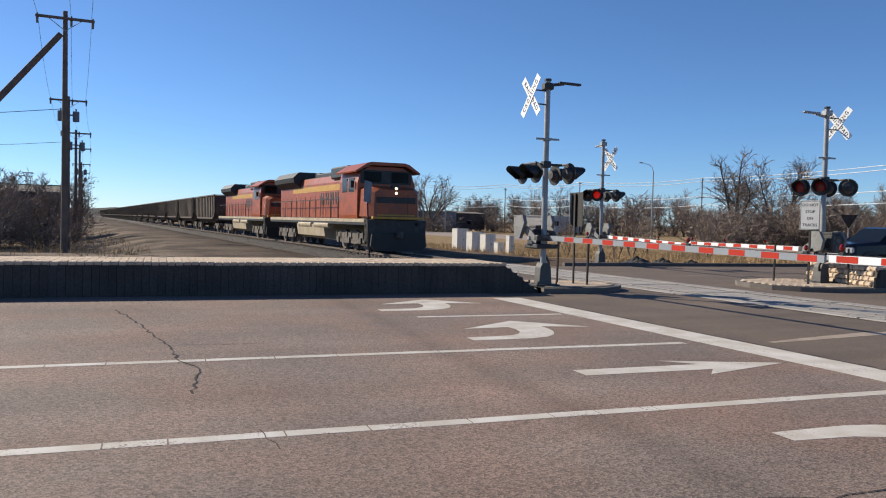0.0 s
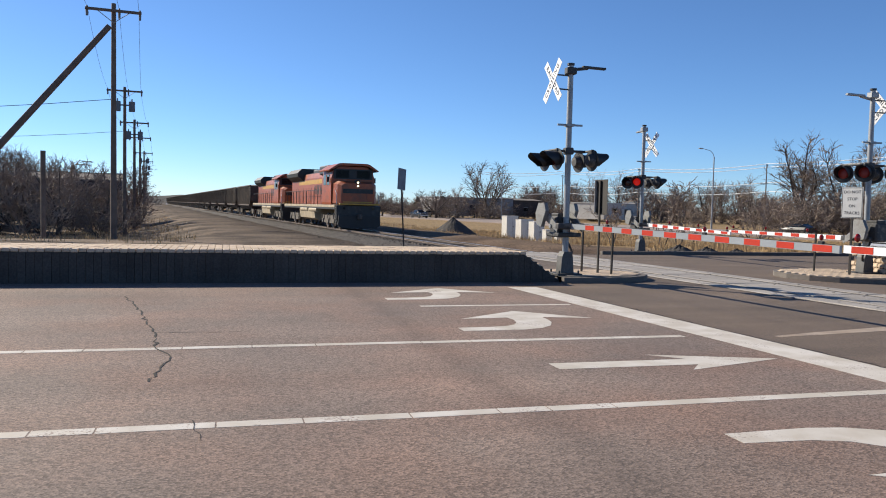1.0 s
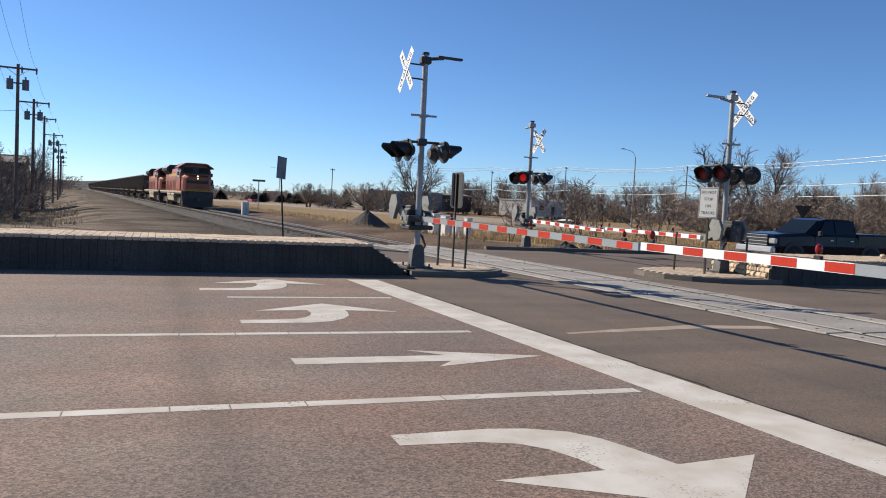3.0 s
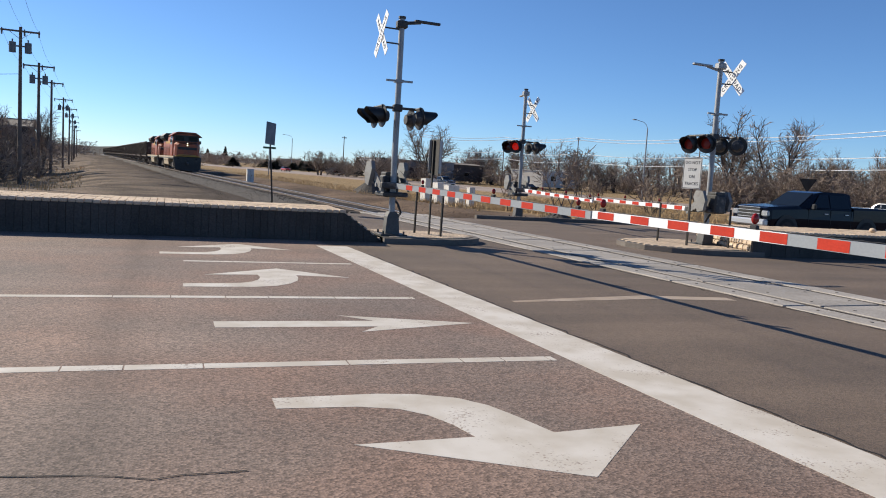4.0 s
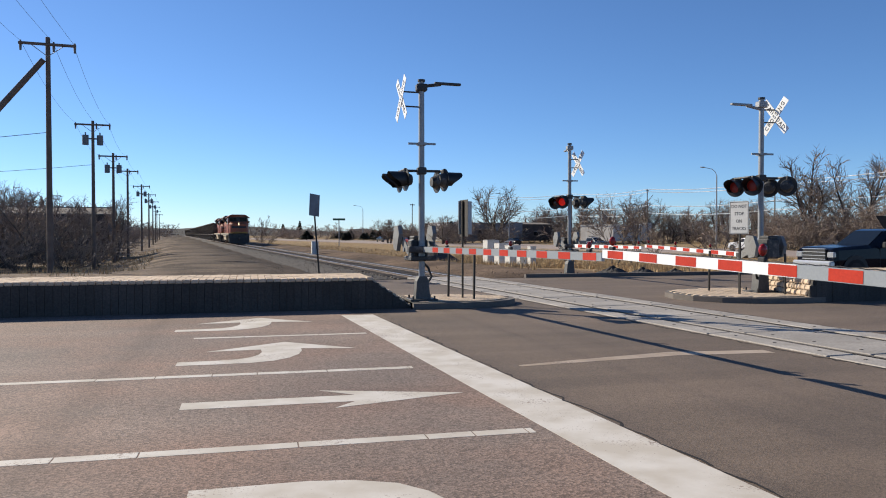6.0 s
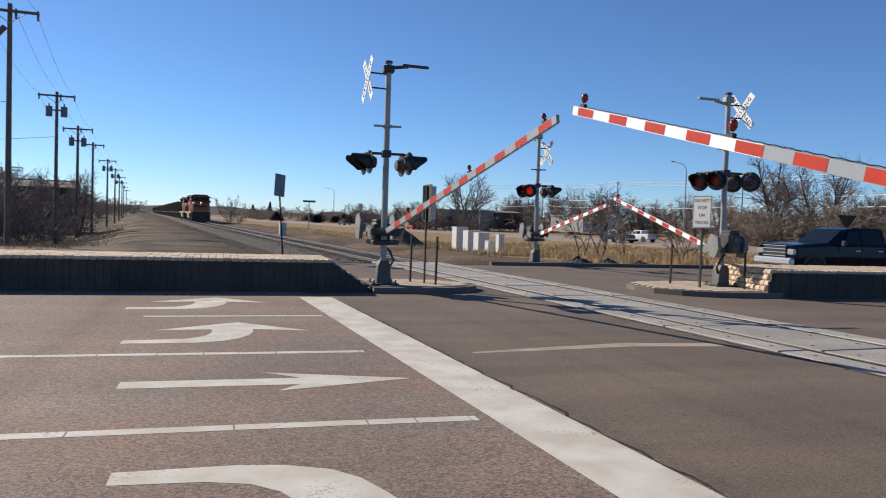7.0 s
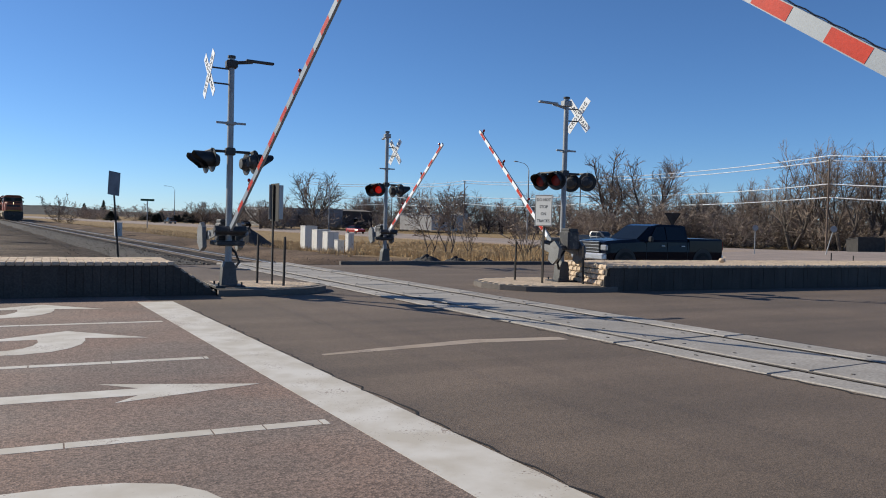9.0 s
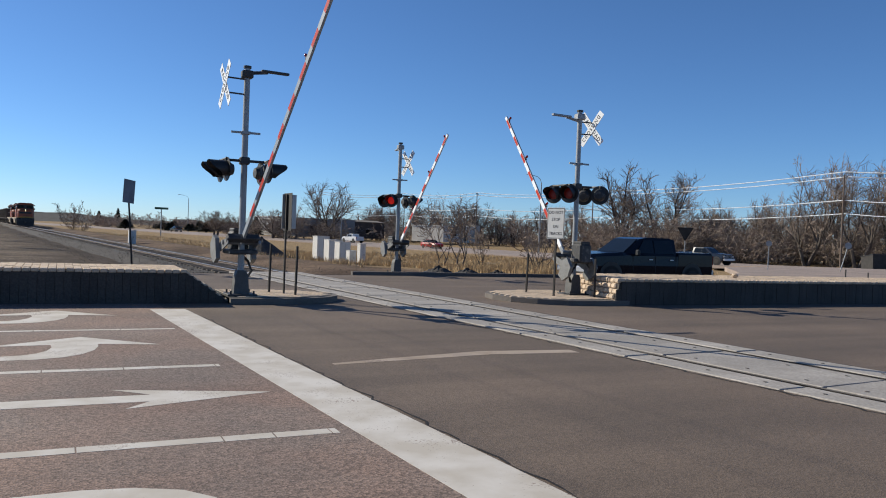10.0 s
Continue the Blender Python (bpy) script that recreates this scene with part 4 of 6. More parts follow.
# ---- the train ----
def bogie(parent, y, axles, wheel_r, spacing, half=1.0):
    """A bogie centred at y: side frames, springs and wheelsets."""
    bm = bmesh.new()
    span = spacing * (axles - 1)
    for s in (-1, 1):
        prism(bm, [(y - span / 2 - 0.55, 0.62), (y - span / 2 - 0.4, 0.42), (y - span / 4, 0.36), (y + span / 4, 0.36), (y + span / 2 + 0.4, 0.42), (y + span / 2 + 0.55, 0.62), (y + span / 2 + 0.3, 0.92), (y - span / 2 - 0.3, 0.92)], s * half - 0.07, s * half + 0.07, "x")
        for k in range(axles):
            yy = y - span / 2 + spacing * k
            bx(bm, (s * (half + 0.08), yy, 0.52), (0.14, 0.34, 0.34), None, 0.03)
            for e in (-0.35, 0.35):
                cyl(bm, (s * (half + 0.05), yy + e, 0.6), (s * (half + 0.05), yy + e, 0.98), 0.075, n=6)
    bx(bm, (0, y, 0.75), (1.6, span * 0.7 + 0.4, 0.3))
    b = part("bogie", bm, M_TRUCKG, parent, "dusty grey bogie")
    for k in range(axles):
        yy = y - span / 2 + spacing * k
        for s in (-1, 1):
            bm = bmesh.new()
            cyl(bm, (s * 0.70, yy, wheel_r), (s * 0.82, yy, wheel_r), wheel_r, n=16)
            cyl(bm, (s * 0.66, yy, wheel_r), (s * 0.70, yy, wheel_r), wheel_r + 0.03, n=16)
            part("wheel", bm, M_RUST, b, "steel wheel")


def hull(bm, sections):
    """Skins a list of outlines (x, z) at stations y into one closed body."""
    rings = [[bm.verts.new((x, y, z)) for x, z in pts] for y, pts in sections]
    k = len(rings[0])
    for a, b in zip(rings, rings[1:]):
        for i in range(k):
            bm.faces.new((a[i], a[(i + 1) % k], b[(i + 1) % k], b[i]))
    bm.faces.new(rings[0][::-1])
    bm.faces.new(rings[-1])
    bmesh.ops.recalc_face_normals(bm, faces=bm.faces[:])


def sym(half):
    return [(x, z) for x, z in half] + [(-x, z) for x, z in half[::-1]]


def locomotive(label, lit):
    """A six-axle road locomotive; its front coupler face at y = 0, body toward +y, rail top at z = 0."""
    th = thing("locomotive", label, "locomotive", Matrix.Identity(4), "locomotives")
    L = 22.3
    bm = bmesh.new()
    bx(bm, (0, L / 2 + 0.2, 1.50), (2.95, L - 1.6, 0.34), None, 0.03)
    part("underframe", bm, M_LDARK, th, "dark sill")
    for s in (-1, 1):
        boxpart("sill_stripe", (s * 1.485, L / 2 + 0.2, 1.575), (0.012, L - 1.8, 0.17), M_CREAM, th, "dusty tan sill band")
    # pilot and plough
    bm = bmesh.new()
    hull(bm, [(0.35, sym([(1.46, 0.55), (1.50, 1.62)])), (0.95, sym([(1.46, 0.55), (1.50, 1.66)]))])
    part("pilot", bm, M_LDARK, th, "black pilot plate")
    bm = bmesh.new()
    prism(bm, [(-1.45, 0.35), (-1.2, 0.12), (1.2, 0.12), (1.45, 0.35), (1.40, 0.95), (-1.40, 0.95)], 0.12, 0.40, "y")
    part("snow_plough", bm, M_BLACK, th, "black plough blade")
    bm = bmesh.new()
    bx(bm, (0, 0.12, 0.88), (0.30, 0.5, 0.34), None, 0.05)
    bx(bm, (0, -0.1, 0.88), (0.22, 0.2, 0.28), None, 0.04)
    part("coupler", bm, M_TRUCKG, th, "dull steel coupler")
    boxpart("anticlimber", (0, 0.30, 1.72), (2.7, 0.28, 0.12), M_YELLOW, th, "yellow edge over the pilot", bev=0.02)
    for s in (-1, 1):
        bm = bmesh.new()
        for i in range(4):
            bx(bm, (s * 1.32, 0.62 + 0.0 * i, 0.38 + 0.36 * i), (0.42, 0.36, 0.04))
        bx(bm, (s * 1.52, 0.44, 0.9), (0.03, 0.03, 1.3))
        bx(bm, (s * 1.52, 0.82, 0.9), (0.03, 0.03, 1.3))
        part("step_ladder", bm, M_TRUCKG, th, "steel corner steps")
    # nose
    bm = bmesh.new()
    hull(bm, [(0.62, sym([(1.02, 1.67), (1.16, 1.78), (1.12, 2.95), (0.92, 3.10)])), (0.95, sym([(1.26, 1.67), (1.36, 1.78), (1.32, 3.05), (1.10, 3.22)])), (2.2, sym([(1.36, 1.67), (1.46, 1.78), (1.42, 3.14), (1.2, 3.34)]))])
    nose = part("nose", bm, M_ORANGE, th, "orange short hood")
    boxpart("nose_door_seam", (0.62, 0.612, 2.35), (0.02, 0.012, 1.1), M_LDARK, nose)
    boxpart("emblem_bar", (0, 0.606, 2.60), (2.06, 0.02, 0.30), M_LDARK, nose, "dark emblem stripe")
    boxpart("nose_stripe", (0, 0.606, 1.86), (2.0, 0.012, 0.07), M_YELLOW, nose, "yellow nose stripe")
    # cab
    bm = bmesh.new()
    cabside = [(1.50, 1.67), (1.53, 1.85), (1.53, 3.55), (1.42, 4.05), (0.95, 4.42)]
    hull(bm, [(2.05, sym([(1.50, 1.67), (1.53, 1.85), (1.53, 3.45), (1.40, 3.98), (0.95, 4.30)])), (2.42, sym(cabside)), (5.0, sym(cabside))])
    cab = part("cab", bm, M_ORANGE, th, "orange driving cab")
    for s in (-1, 1):
        bm = bmesh.new()
        bx(bm, (s * 0.74, 2.06, 3.78), (0.98, 0.08, 0.56), None, 0.02)
        part("windscreen", bm, M_GLASS, cab, "dark windscreen")
        for y in (3.0, 4.1):
            bm = bmesh.new()
            bx(bm, (s * 1.525, y, 3.38), (0.03, 0.82, 0.72), None, 0.008)
            part("side_window", bm, M_GLASS, cab, "dark cab side window")
        boxpart("number_board", (s * 0.42, 2.12, 4.16), (0.42, 0.08, 0.15), M_LDARK, cab, "dark number board", bev=0.01)
        boxpart("mirror", (s * 1.66, 2.5, 3.4), (0.16, 0.05, 0.36), M_BLACK, cab, "mirror")
    # black panel stands for the roof visor's shade over the window surround
    boxpart("glare_panel", (0, 2.045, 3.78), (2.75, 0.05, 0.68), M_LDARK, cab, "black panel for the visor's shade round the windscreens")
    bm = bmesh.new()
    roof = [(1.72, 3.98), (1.74, 4.05), (1.12, 4.46), (0.9, 4.52)]
    hull(bm, [(1.72, [(x, z) for x, z in roof] + [(-x, z) for x, z in roof[::-1]] + [(-0.95, 4.36), (0.95, 4.36)]), (5.0, [(x, z) for x, z in roof] + [(-x, z) for x, z in roof[::-1]] + [(-0.95, 4.36), (0.95, 4.36)])])
    part("cab_roof", bm, M_ORANGE, cab, "faded orange cab roof")
    bm = bmesh.new()
    bx(bm, (0, 0.86, 3.06), (0.34, 0.46, 0.58), None, 0.05)
    for z in (2.95, 3.18):
        cyl(bm, (0, 0.9, z), (0, 0.62, z), 0.105, n=14)
    hl = part("headlight_case", bm, M_LDARK, th)
    for z in (2.95, 3.18):
        tube("headlight", (0, 0.625, z), (0, 0.605, z), 0.07, M_HEAD if lit else M_LAMPGLASS, hl, "lit headlight" if lit else "dark headlight")
    for s in (-1, 1):
        tube("ditch_light", (s * 1.0, 0.34, 1.45), (s * 1.0, 0.31, 1.45), 0.09, M_GLASS, th, "unlit ditch light")
    # long hood
    bm = bmesh.new()
    hood = [(0.92, 1.67), (0.95, 1.72), (0.95, 3.72), (0.86, 4.10)]
    hull(bm, [(5.0, sym(hood)), (L - 1.6, sym(hood)), (L - 1.3, sym([(0.8, 1.67), (0.85, 1.72), (0.85, 3.6), (0.76, 3.95)]))])
    lh = part("long_hood", bm, M_ORANGE, th, "orange long hood")
    for s in (-1, 1):
        boxpart("hood_stripe", (s * 0.955, 11.2, 3.42), (0.012, 12.0, 0.34), M_YELLOW, lh, "yellow line along the hood")
        bm = bmesh.new()
        for i in range(4):
            y = 6.9 + 0.95 * i
            prism(bm, [(y, 2.45), (y + 0.2, 2.45), (y + 0.34, 3.15), (y + 0.14, 3.15)], s * 0.958 - 0.006, s * 0.958 + 0.006, "x")
            prism(bm, [(y + 0.42, 2.45), (y + 0.62, 2.45), (y + 0.76, 3.15), (y + 0.56, 3.15)], s * 0.958 - 0.006, s * 0.958 + 0.006, "x")
            prism(bm, [(y + 0.2, 2.72), (y + 0.5, 2.72), (y + 0.54, 2.88), (y + 0.24, 2.88)], s * 0.958 - 0.006, s * 0.958 + 0.006, "x")
        part("emblem", bm, M_LDARK, lh, "dark block emblem on the hood")
        for i in range(13):
            boxpart("hood_door_seam", (s * 0.957, 6.0 + 1.15 * i, 2.35), (0.012, 0.03, 1.25), M_LDARK, lh)
    boxpart("hood_roof", (0, 12.8, 4.115), (1.66, 15.4, 0.05), M_LDARK, th, "dark hood roof")
    bm = bmesh.new()
    bx(bm, (0, 6.6, 4.20), (2.2, 3.0, 0.66), None, 0.08)
    part("equipment_case", bm, M_LDARK, th, "dark roof equipment case")
    bm = bmesh.new()
    bx(bm, (0, 10.6, 4.22), (1.3, 4.0, 0.34), None, 0.06)
    bx(bm, (0, 13.3, 4.30), (0.8, 1.0, 0.40), None, 0.05)
    part("exhaust_housing", bm, M_LDARK, th, "dark exhaust housing")
    bm = bmesh.new()
    hull(bm, [(15.2, sym([(0.9, 3.55), (1.42, 3.95), (1.48, 4.25), (1.1, 4.62)])), (20.6, sym([(0.9, 3.55), (1.42, 3.95), (1.48, 4.25), (1.1, 4.62)]))])
    part("radiator_wing", bm, M_LDARK, th, "dark flared radiator housing")
    # tanks
    bm = bmesh.new()
    hull(bm, [(8.2, sym([(0.9, 0.45), (1.35, 0.62), (1.45, 1.30)])), (14.2, sym([(0.9, 0.45), (1.35, 0.62), (1.45, 1.30)]))])
    part("fuel_tank", bm, M_CREAM, th, "dusty cream fuel tank")
    for s in (-1, 1):
        for y in (7.2, 10.8):
            tube("air_tank", (s * 1.30, y, 1.28), (s * 1.30, y + 2.9, 1.28), 0.21, M_CREAM, th, "cream air reservoir", n=14)
    for y in (4.3, 17.9):
        bogie(th, y, 3, 0.53, 1.85, 1.08)
    # handrails
    for s in (-1, 1):
        bm = bmesh.new()
        cyl(bm, (s * 1.44, 5.2, 2.72), (s * 1.44, L - 1.2, 2.72), 0.022, n=6)
        part("handrail", bm, M_LDARK, th, "side handrail")
        for i in range(11):
            tube("handrail_post", (s * 1.44, 5.4 + 1.48 * i, 1.66), (s * 1.44, 5.4 + 1.48 * i, 2.72), 0.022, M_LDARK, th, n=6)
        bm = bmesh.new()
        cyl(bm, (s * 1.46, 0.62, 1.7), (s * 1.46, 0.66, 2.35), 0.024, n=6)
        cyl(bm, (s * 1.46, 0.66, 2.35), (s * 1.30, 2.1, 3.0), 0.024, n=6)
        part("corner_rail", bm, M_GALV, th, "pale corner grab rail")
    return th


def hopper():
    """A coal hopper wagon: ribbed tub, sloping ends, coal load."""
    th = thing("coal_wagon", "dark brown ribbed coal wagon on rusty bogies", "coal wagon", Matrix.Identity(4), "coal wagons")
    L = 16.0
    bm = bmesh.new()
    tub = [(1.0, 0.95), (1.5, 1.35), (1.5, 3.75)]
    hull(bm, [(0.9, sym([(1.0, 1.9), (1.5, 2.0), (1.5, 3.75)])), (2.4, sym(tub)), (L - 2.4, sym(tub)), (L - 0.9, sym([(1.0, 1.9), (1.5, 2.0), (1.5, 3.75)]))])
    part("tub", bm, M_COAL, th, "dark brown steel tub")
    for s in (-1, 1):
        for i in range(13):
            bm = bmesh.new()
            bx(bm, (s * 1.53, 1.2 + (L - 2.4) / 12 * i, 2.62), (0.10, 0.11, 2.2))
            part("rib", bm, M_COAL, th)
        boxpart("top_rail", (s * 1.52, L / 2, 3.80), (0.14, L - 1.6, 0.12), M_COAL, th)
    bm = bmesh.new()
    hull(bm, [(1.2, sym([(1.3, 3.55), (0.5, 3.72)])), (L / 2, sym([(1.38, 3.6), (0.5, 4.05)])), (L - 1.2, sym([(1.3, 3.55), (0.5, 3.72)]))])
    part("coal_load", bm, M_COALTOP, th, "black coal load")
    boxpart("centre_sill", (0, L / 2, 0.95), (0.5, L - 0.4, 0.35), M_COAL, th)
    for y in (0.55, L - 0.55):
        bm = bmesh.new()
        bx(bm, (0, y, 1.25), (2.8, 0.10, 0.16))
        for x in (-1.2, 1.2):
            bx(bm, (x, y, 2.2), (0.06, 0.06, 1.8))
        part("end_frame", bm, M_COAL, th)
    for y in (2.0, L - 2.0):
        bogie(th, y, 2, 0.46, 1.78, 1.0)
    return th


LOCO = locomotive("orange and black freight locomotive with lit headlight", True)
LOCO_2 = locomotive("orange and black second freight locomotive, dusty", False)
WAGONS = [hopper()]
for i in range(25):
    WAGONS.append(copy_thing(WAGONS[0], Matrix.Identity(4)))


# ---- road vehicles ----
def wheel(parent, x, y, r, w, s):
    """A road wheel; s is the outer side."""
    bm = bmesh.new()
    cyl(bm, (x - w / 2, y, r), (x + w / 2, y, r), r, n=24)
    es = [e for e in bm.edges if len(e.link_faces) == 2 and e.calc_face_angle() > 0.8]
    bmesh.ops.bevel(bm, geom=es, offset=0.035, segments=2, affect="EDGES")
    t = part("wheel", bm, M_TYRE, parent, "black tyre")
    bm = bmesh.new()
    cyl(bm, (x + s * w / 2 - s * 0.02, y, r), (x + s * w / 2 + s * 0.008, y, r), r * 0.62, n=20)
    part("rim", bm, M_POST, t, "metal rim")


def pickup(label, paint, chrome=True):
    """A crew-cab pickup, front bumper at y = 0, tail at y = 5.85, wheels on z = 0."""
    th = thing("pickup_truck", label, "pickup truck", Matrix.Identity(4), "road vehicles")
    W, L = 1.0, 5.85
    bm = bmesh.new()
    hull(bm, [(0.18, sym([(0.86, 0.48), (0.92, 0.70), (0.90, 1.05), (0.78, 1.12)])), (0.32, sym([(0.96, 0.44), (0.99, 0.75), (0.97, 1.08), (0.82, 1.18)])),
              (1.55, sym([(0.99, 0.42), (1.01, 0.8), (0.99, 1.14), (0.84, 1.26)])), (1.8, sym([(0.99, 0.42), (1.01, 0.8), (0.99, 1.16), (0.84, 1.22)])),
              (4.05, sym([(0.99, 0.42), (1.01, 0.8), (0.98, 1.16), (0.86, 1.20)])), (4.06, sym([(0.99, 0.42), (1.01, 0.8), (1.0, 1.22), (0.9, 1.30)])),
              (L - 0.12, sym([(0.98, 0.50), (1.0, 0.8), (0.99, 1.24), (0.9, 1.31)])), (L - 0.06, sym([(0.93, 0.52), (0.95, 0.8), (0.94, 1.2), (0.86, 1.26)]))])
    body = part("body", bm, paint, th, "glossy painted body")
    bm = bmesh.new()
    hull(bm, [(1.62, sym([(0.82, 1.16), (0.80, 1.20)])), (2.42, sym([(0.93, 1.16), (0.72, 1.76)])), (2.75, sym([(0.95, 1.16), (0.74, 1.82)])), (3.75, sym([(0.95, 1.16), (0.74, 1.82)])), (4.02, sym([(0.94, 1.16), (0.74, 1.76)]))])
    cab = part("cab", bm, paint, th, "painted crew cab")
    bm = bmesh.new()
    vs = [bm.verts.new(v) for v in ((-0.76, 1.70, 1.245), (0.76, 1.70, 1.245), (0.66, 2.36, 1.73), (-0.66, 2.36, 1.73))]
    f = bm.faces.new(vs)
    geo = bmesh.ops.extrude_face_region(bm, geom=[f])
    bmesh.ops.translate(bm, vec=(0, -0.02, 0.02), verts=[v for v in geo["geom"] if isinstance(v, bmesh.types.BMVert)])
    bmesh.ops.recalc_face_normals(bm, faces=bm.faces[:])
    part("windscreen", bm, M_CARGLASS, cab, "dark windscreen")
    for s in (-1, 1):
        for a, b, c, d in ((2.15, 2.93, 2.55, 2.93), (3.0, 3.9, 3.0, 3.80)):
            bm = bmesh.new()
            q = [(a, 1.24, 0.925), (b, 1.24, 0.935), (d, 1.72, 0.79), (c, 1.72, 0.785)]
            vs = [bm.verts.new((s * (x + 0.012), y, z)) for y, z, x in q]
            f = bm.faces.new(vs)
            geo = bmesh.ops.extrude_face_region(bm, geom=[f])
            bmesh.ops.translate(bm, vec=(-s * 0.02, 0, 0), verts=[v for v in geo["geom"] if isinstance(v, bmesh.types.BMVert)])
            bmesh.ops.recalc_face_normals(bm, faces=bm.faces[:])
            part("side_window", bm, M_CARGLASS, cab, "dark side window")
        for y in (2.75, 3.72):
            boxpart("door_handle", (s * 1.015, y, 1.02), (0.03, 0.17, 0.035), M_CHROME if chrome else paint, body, "door handle", bev=0.008)
        for y in (1.95, 2.97, 3.95):
            boxpart("door_seam", (s * 1.004, y, 0.82), (0.012, 0.012, 0.66), M_BLACK, body)
        bm = bmesh.new()
        bx(bm, (s * 1.12, 2.05, 1.26), (0.20, 0.12, 0.22), None, 0.04)
        part("mirror", bm, M_BLACK, th, "wing mirror")
        bm = bmesh.new()
        bx(bm, (s * 0.78, 0.20, 0.93), (0.34, 0.12, 0.20), None, 0.03)
        part("headlight", bm, M_LAMPGLASS, th, "clear headlight")
        bm = bmesh.new()
        bx(bm, (s * 0.90, L - 0.05, 1.05), (0.14, 0.05, 0.34), None, 0.02)
        part("tail_light", bm, M_REDLENS, th, "red tail light")
        for y in (0.98, 4.72):
            bm = bmesh.new()
            cyl(bm, (s * 0.86, y, 0.42), (s * 1.018, y, 0.42), 0.50, n=24)
            part("wheel_arch", bm, M_BLACK, th, "dark wheel arch")
            wheel(th, s * 0.90, y, 0.41, 0.26, s)
    bm = bmesh.new()
    bx(bm, (0, 0.17, 0.93), (1.18, 0.10, 0.40), None, 0.03)
    g = part("grille", bm, M_BLACK, th, "black grille")
    for z in (0.78, 0.90, 1.02, 1.13):
        boxpart("grille_bar", (0, 0.115, z), (1.16, 0.03, 0.022), M_CHROME, g, "chrome grille bar", bev=0.006)
    bm = bmesh.new()
    bx(bm, (0, 0.10, 0.60), (1.92, 0.22, 0.24), None, 0.05)
    part("front_bumper", bm, M_CHROME if chrome else paint, th, "chrome front bumper")
    bm = bmesh.new()
    bx(bm, (0, L - 0.02, 0.58), (1.85, 0.16, 0.20), None, 0.04)
    part("rear_bumper", bm, M_CHROME, th, "rear bumper")
    # black slab on the closed body stands for shade in the open bed
    bm = bmesh.new()
    bx(bm, (0, 4.92, 1.275), (1.60, 1.60, 0.05), None, 0.0)
    part("bed_floor_shade", bm, M_BLACK, th, "black slab for the shaded load bed")
    return th


def hatchback(label, paint):
    """A small car, front at y = 0, 4.4 m long."""
    th = thing("car", label, "car", Matrix.Identity(4), "road vehicles")
    bm = bmesh.new()
    hull(bm, [(0.0, sym([(0.75, 0.35), (0.80, 0.6), (0.7, 0.72)])), (0.25, sym([(0.86, 0.30), (0.89, 0.62), (0.78, 0.82)])), (1.3, sym([(0.88, 0.28), (0.90, 0.68), (0.80, 0.97)])),
              (3.9, sym([(0.88, 0.28), (0.90, 0.70), (0.80, 1.0)])), (4.4, sym([(0.80, 0.38), (0.83, 0.68), (0.72, 0.95)]))])
    body = part("body", bm, paint, th, "glossy body")
    bm = bmesh.new()
    hull(bm, [(1.25, sym([(0.78, 0.93), (0.74, 0.98)])), (1.95, sym([(0.80, 0.95), (0.62, 1.42)])), (3.2, sym([(0.80, 0.95), (0.62, 1.45)])), (4.15, sym([(0.78, 0.93), (0.68, 1.02)]))])
    part("glasshouse", bm, M_GLASS, th, "dark windows")
    bm = bmesh.new()
    bx(bm, (0, 2.6, 1.445), (1.2, 1.35, 0.035), None, 0.01)
    part("roof", bm, paint, th)
    for s in (-1, 1):
        for y in (0.85, 3.55):
            wheel(th, s * 0.80, y, 0.32, 0.2, s)
        boxpart("headlight", (s * 0.66, 0.06, 0.66), (0.26, 0.1, 0.12), M_LAMPGLASS, th, "headlight", bev=0.02)
        boxpart("tail_light", (s * 0.68, 4.36, 0.8), (0.2, 0.08, 0.16), M_REDLENS, th, "tail light", bev=0.02)
    return th


PICKUP_NAVY = pickup("dark navy crew-cab pickup waiting at the crossing", M_NAVY)
PICKUP_WHITE = pickup("white pickup driving off along the highway", M_CARWHITE)
PICKUP_SLATE = pickup("slate blue pickup driving along the highway", M_CARSILVER)
for piece in PICKUP_NAVY.children_recursive:
    piece.data.transform(Matrix.Scale(0.97, 4))
    piece.location *= 0.97
CAR_BLACK = hatchback("black car driving off along the highway", M_CARBLACK)
CAR_DARK = pickup("small dark pickup far off on the highway", M_CARBLACK, False)
CAR_RED = hatchback("red car coming along the highway", M_CARRED)


# ---- lineside things ----
def cabinet(x, y, w, d, h, turn):
    z = ground_z(x, y)
    th = thing("signal_cabinet", "white weathered equipment cabinet on bare earth", "cabinet", pose(x, y, z, 0, 0, turn), "lineside cabinets")
    boxpart("plinth", (0, 0, 0.04), (w + 0.08, d + 0.08, 0.10), M_CONC, th, "concrete plinth", bev=0.01)
    boxpart("case", (0, 0, h / 2 + 0.06), (w, d, h), M_CABWHITE, th, "white steel case", bev=0.015)
    boxpart("lid", (0, 0, h + 0.08), (w + 0.05, d + 0.05, 0.04), M_CABWHITE, th, "overhanging lid", bev=0.01)
    boxpart("door_seam", (0.0, -d / 2 - 0.002, h / 2 + 0.06), (0.012, 0.006, h * 0.88), M_JOINT, th)
    boxpart("latch", (0.08, -d / 2 - 0.02, h * 0.55), (0.03, 0.04, 0.12), M_DGREY, th, "latch")


for x, y, w, d, h in ((26.6, 69.0, 1.15, 1.0, 1.95), (26.3, 64.6, 1.2, 1.0, 1.72), (25.85, 60.8, 0.95, 0.9, 1.62), (25.6, 58.0, 0.55, 0.6, 1.05), (25.9, 56.6, 0.45, 0.5, 1.6)):
    cabinet(x, y, w, d, h, 8)
cabinet(11.6, 76.0, 0.6, 0.5, 1.15, 5)


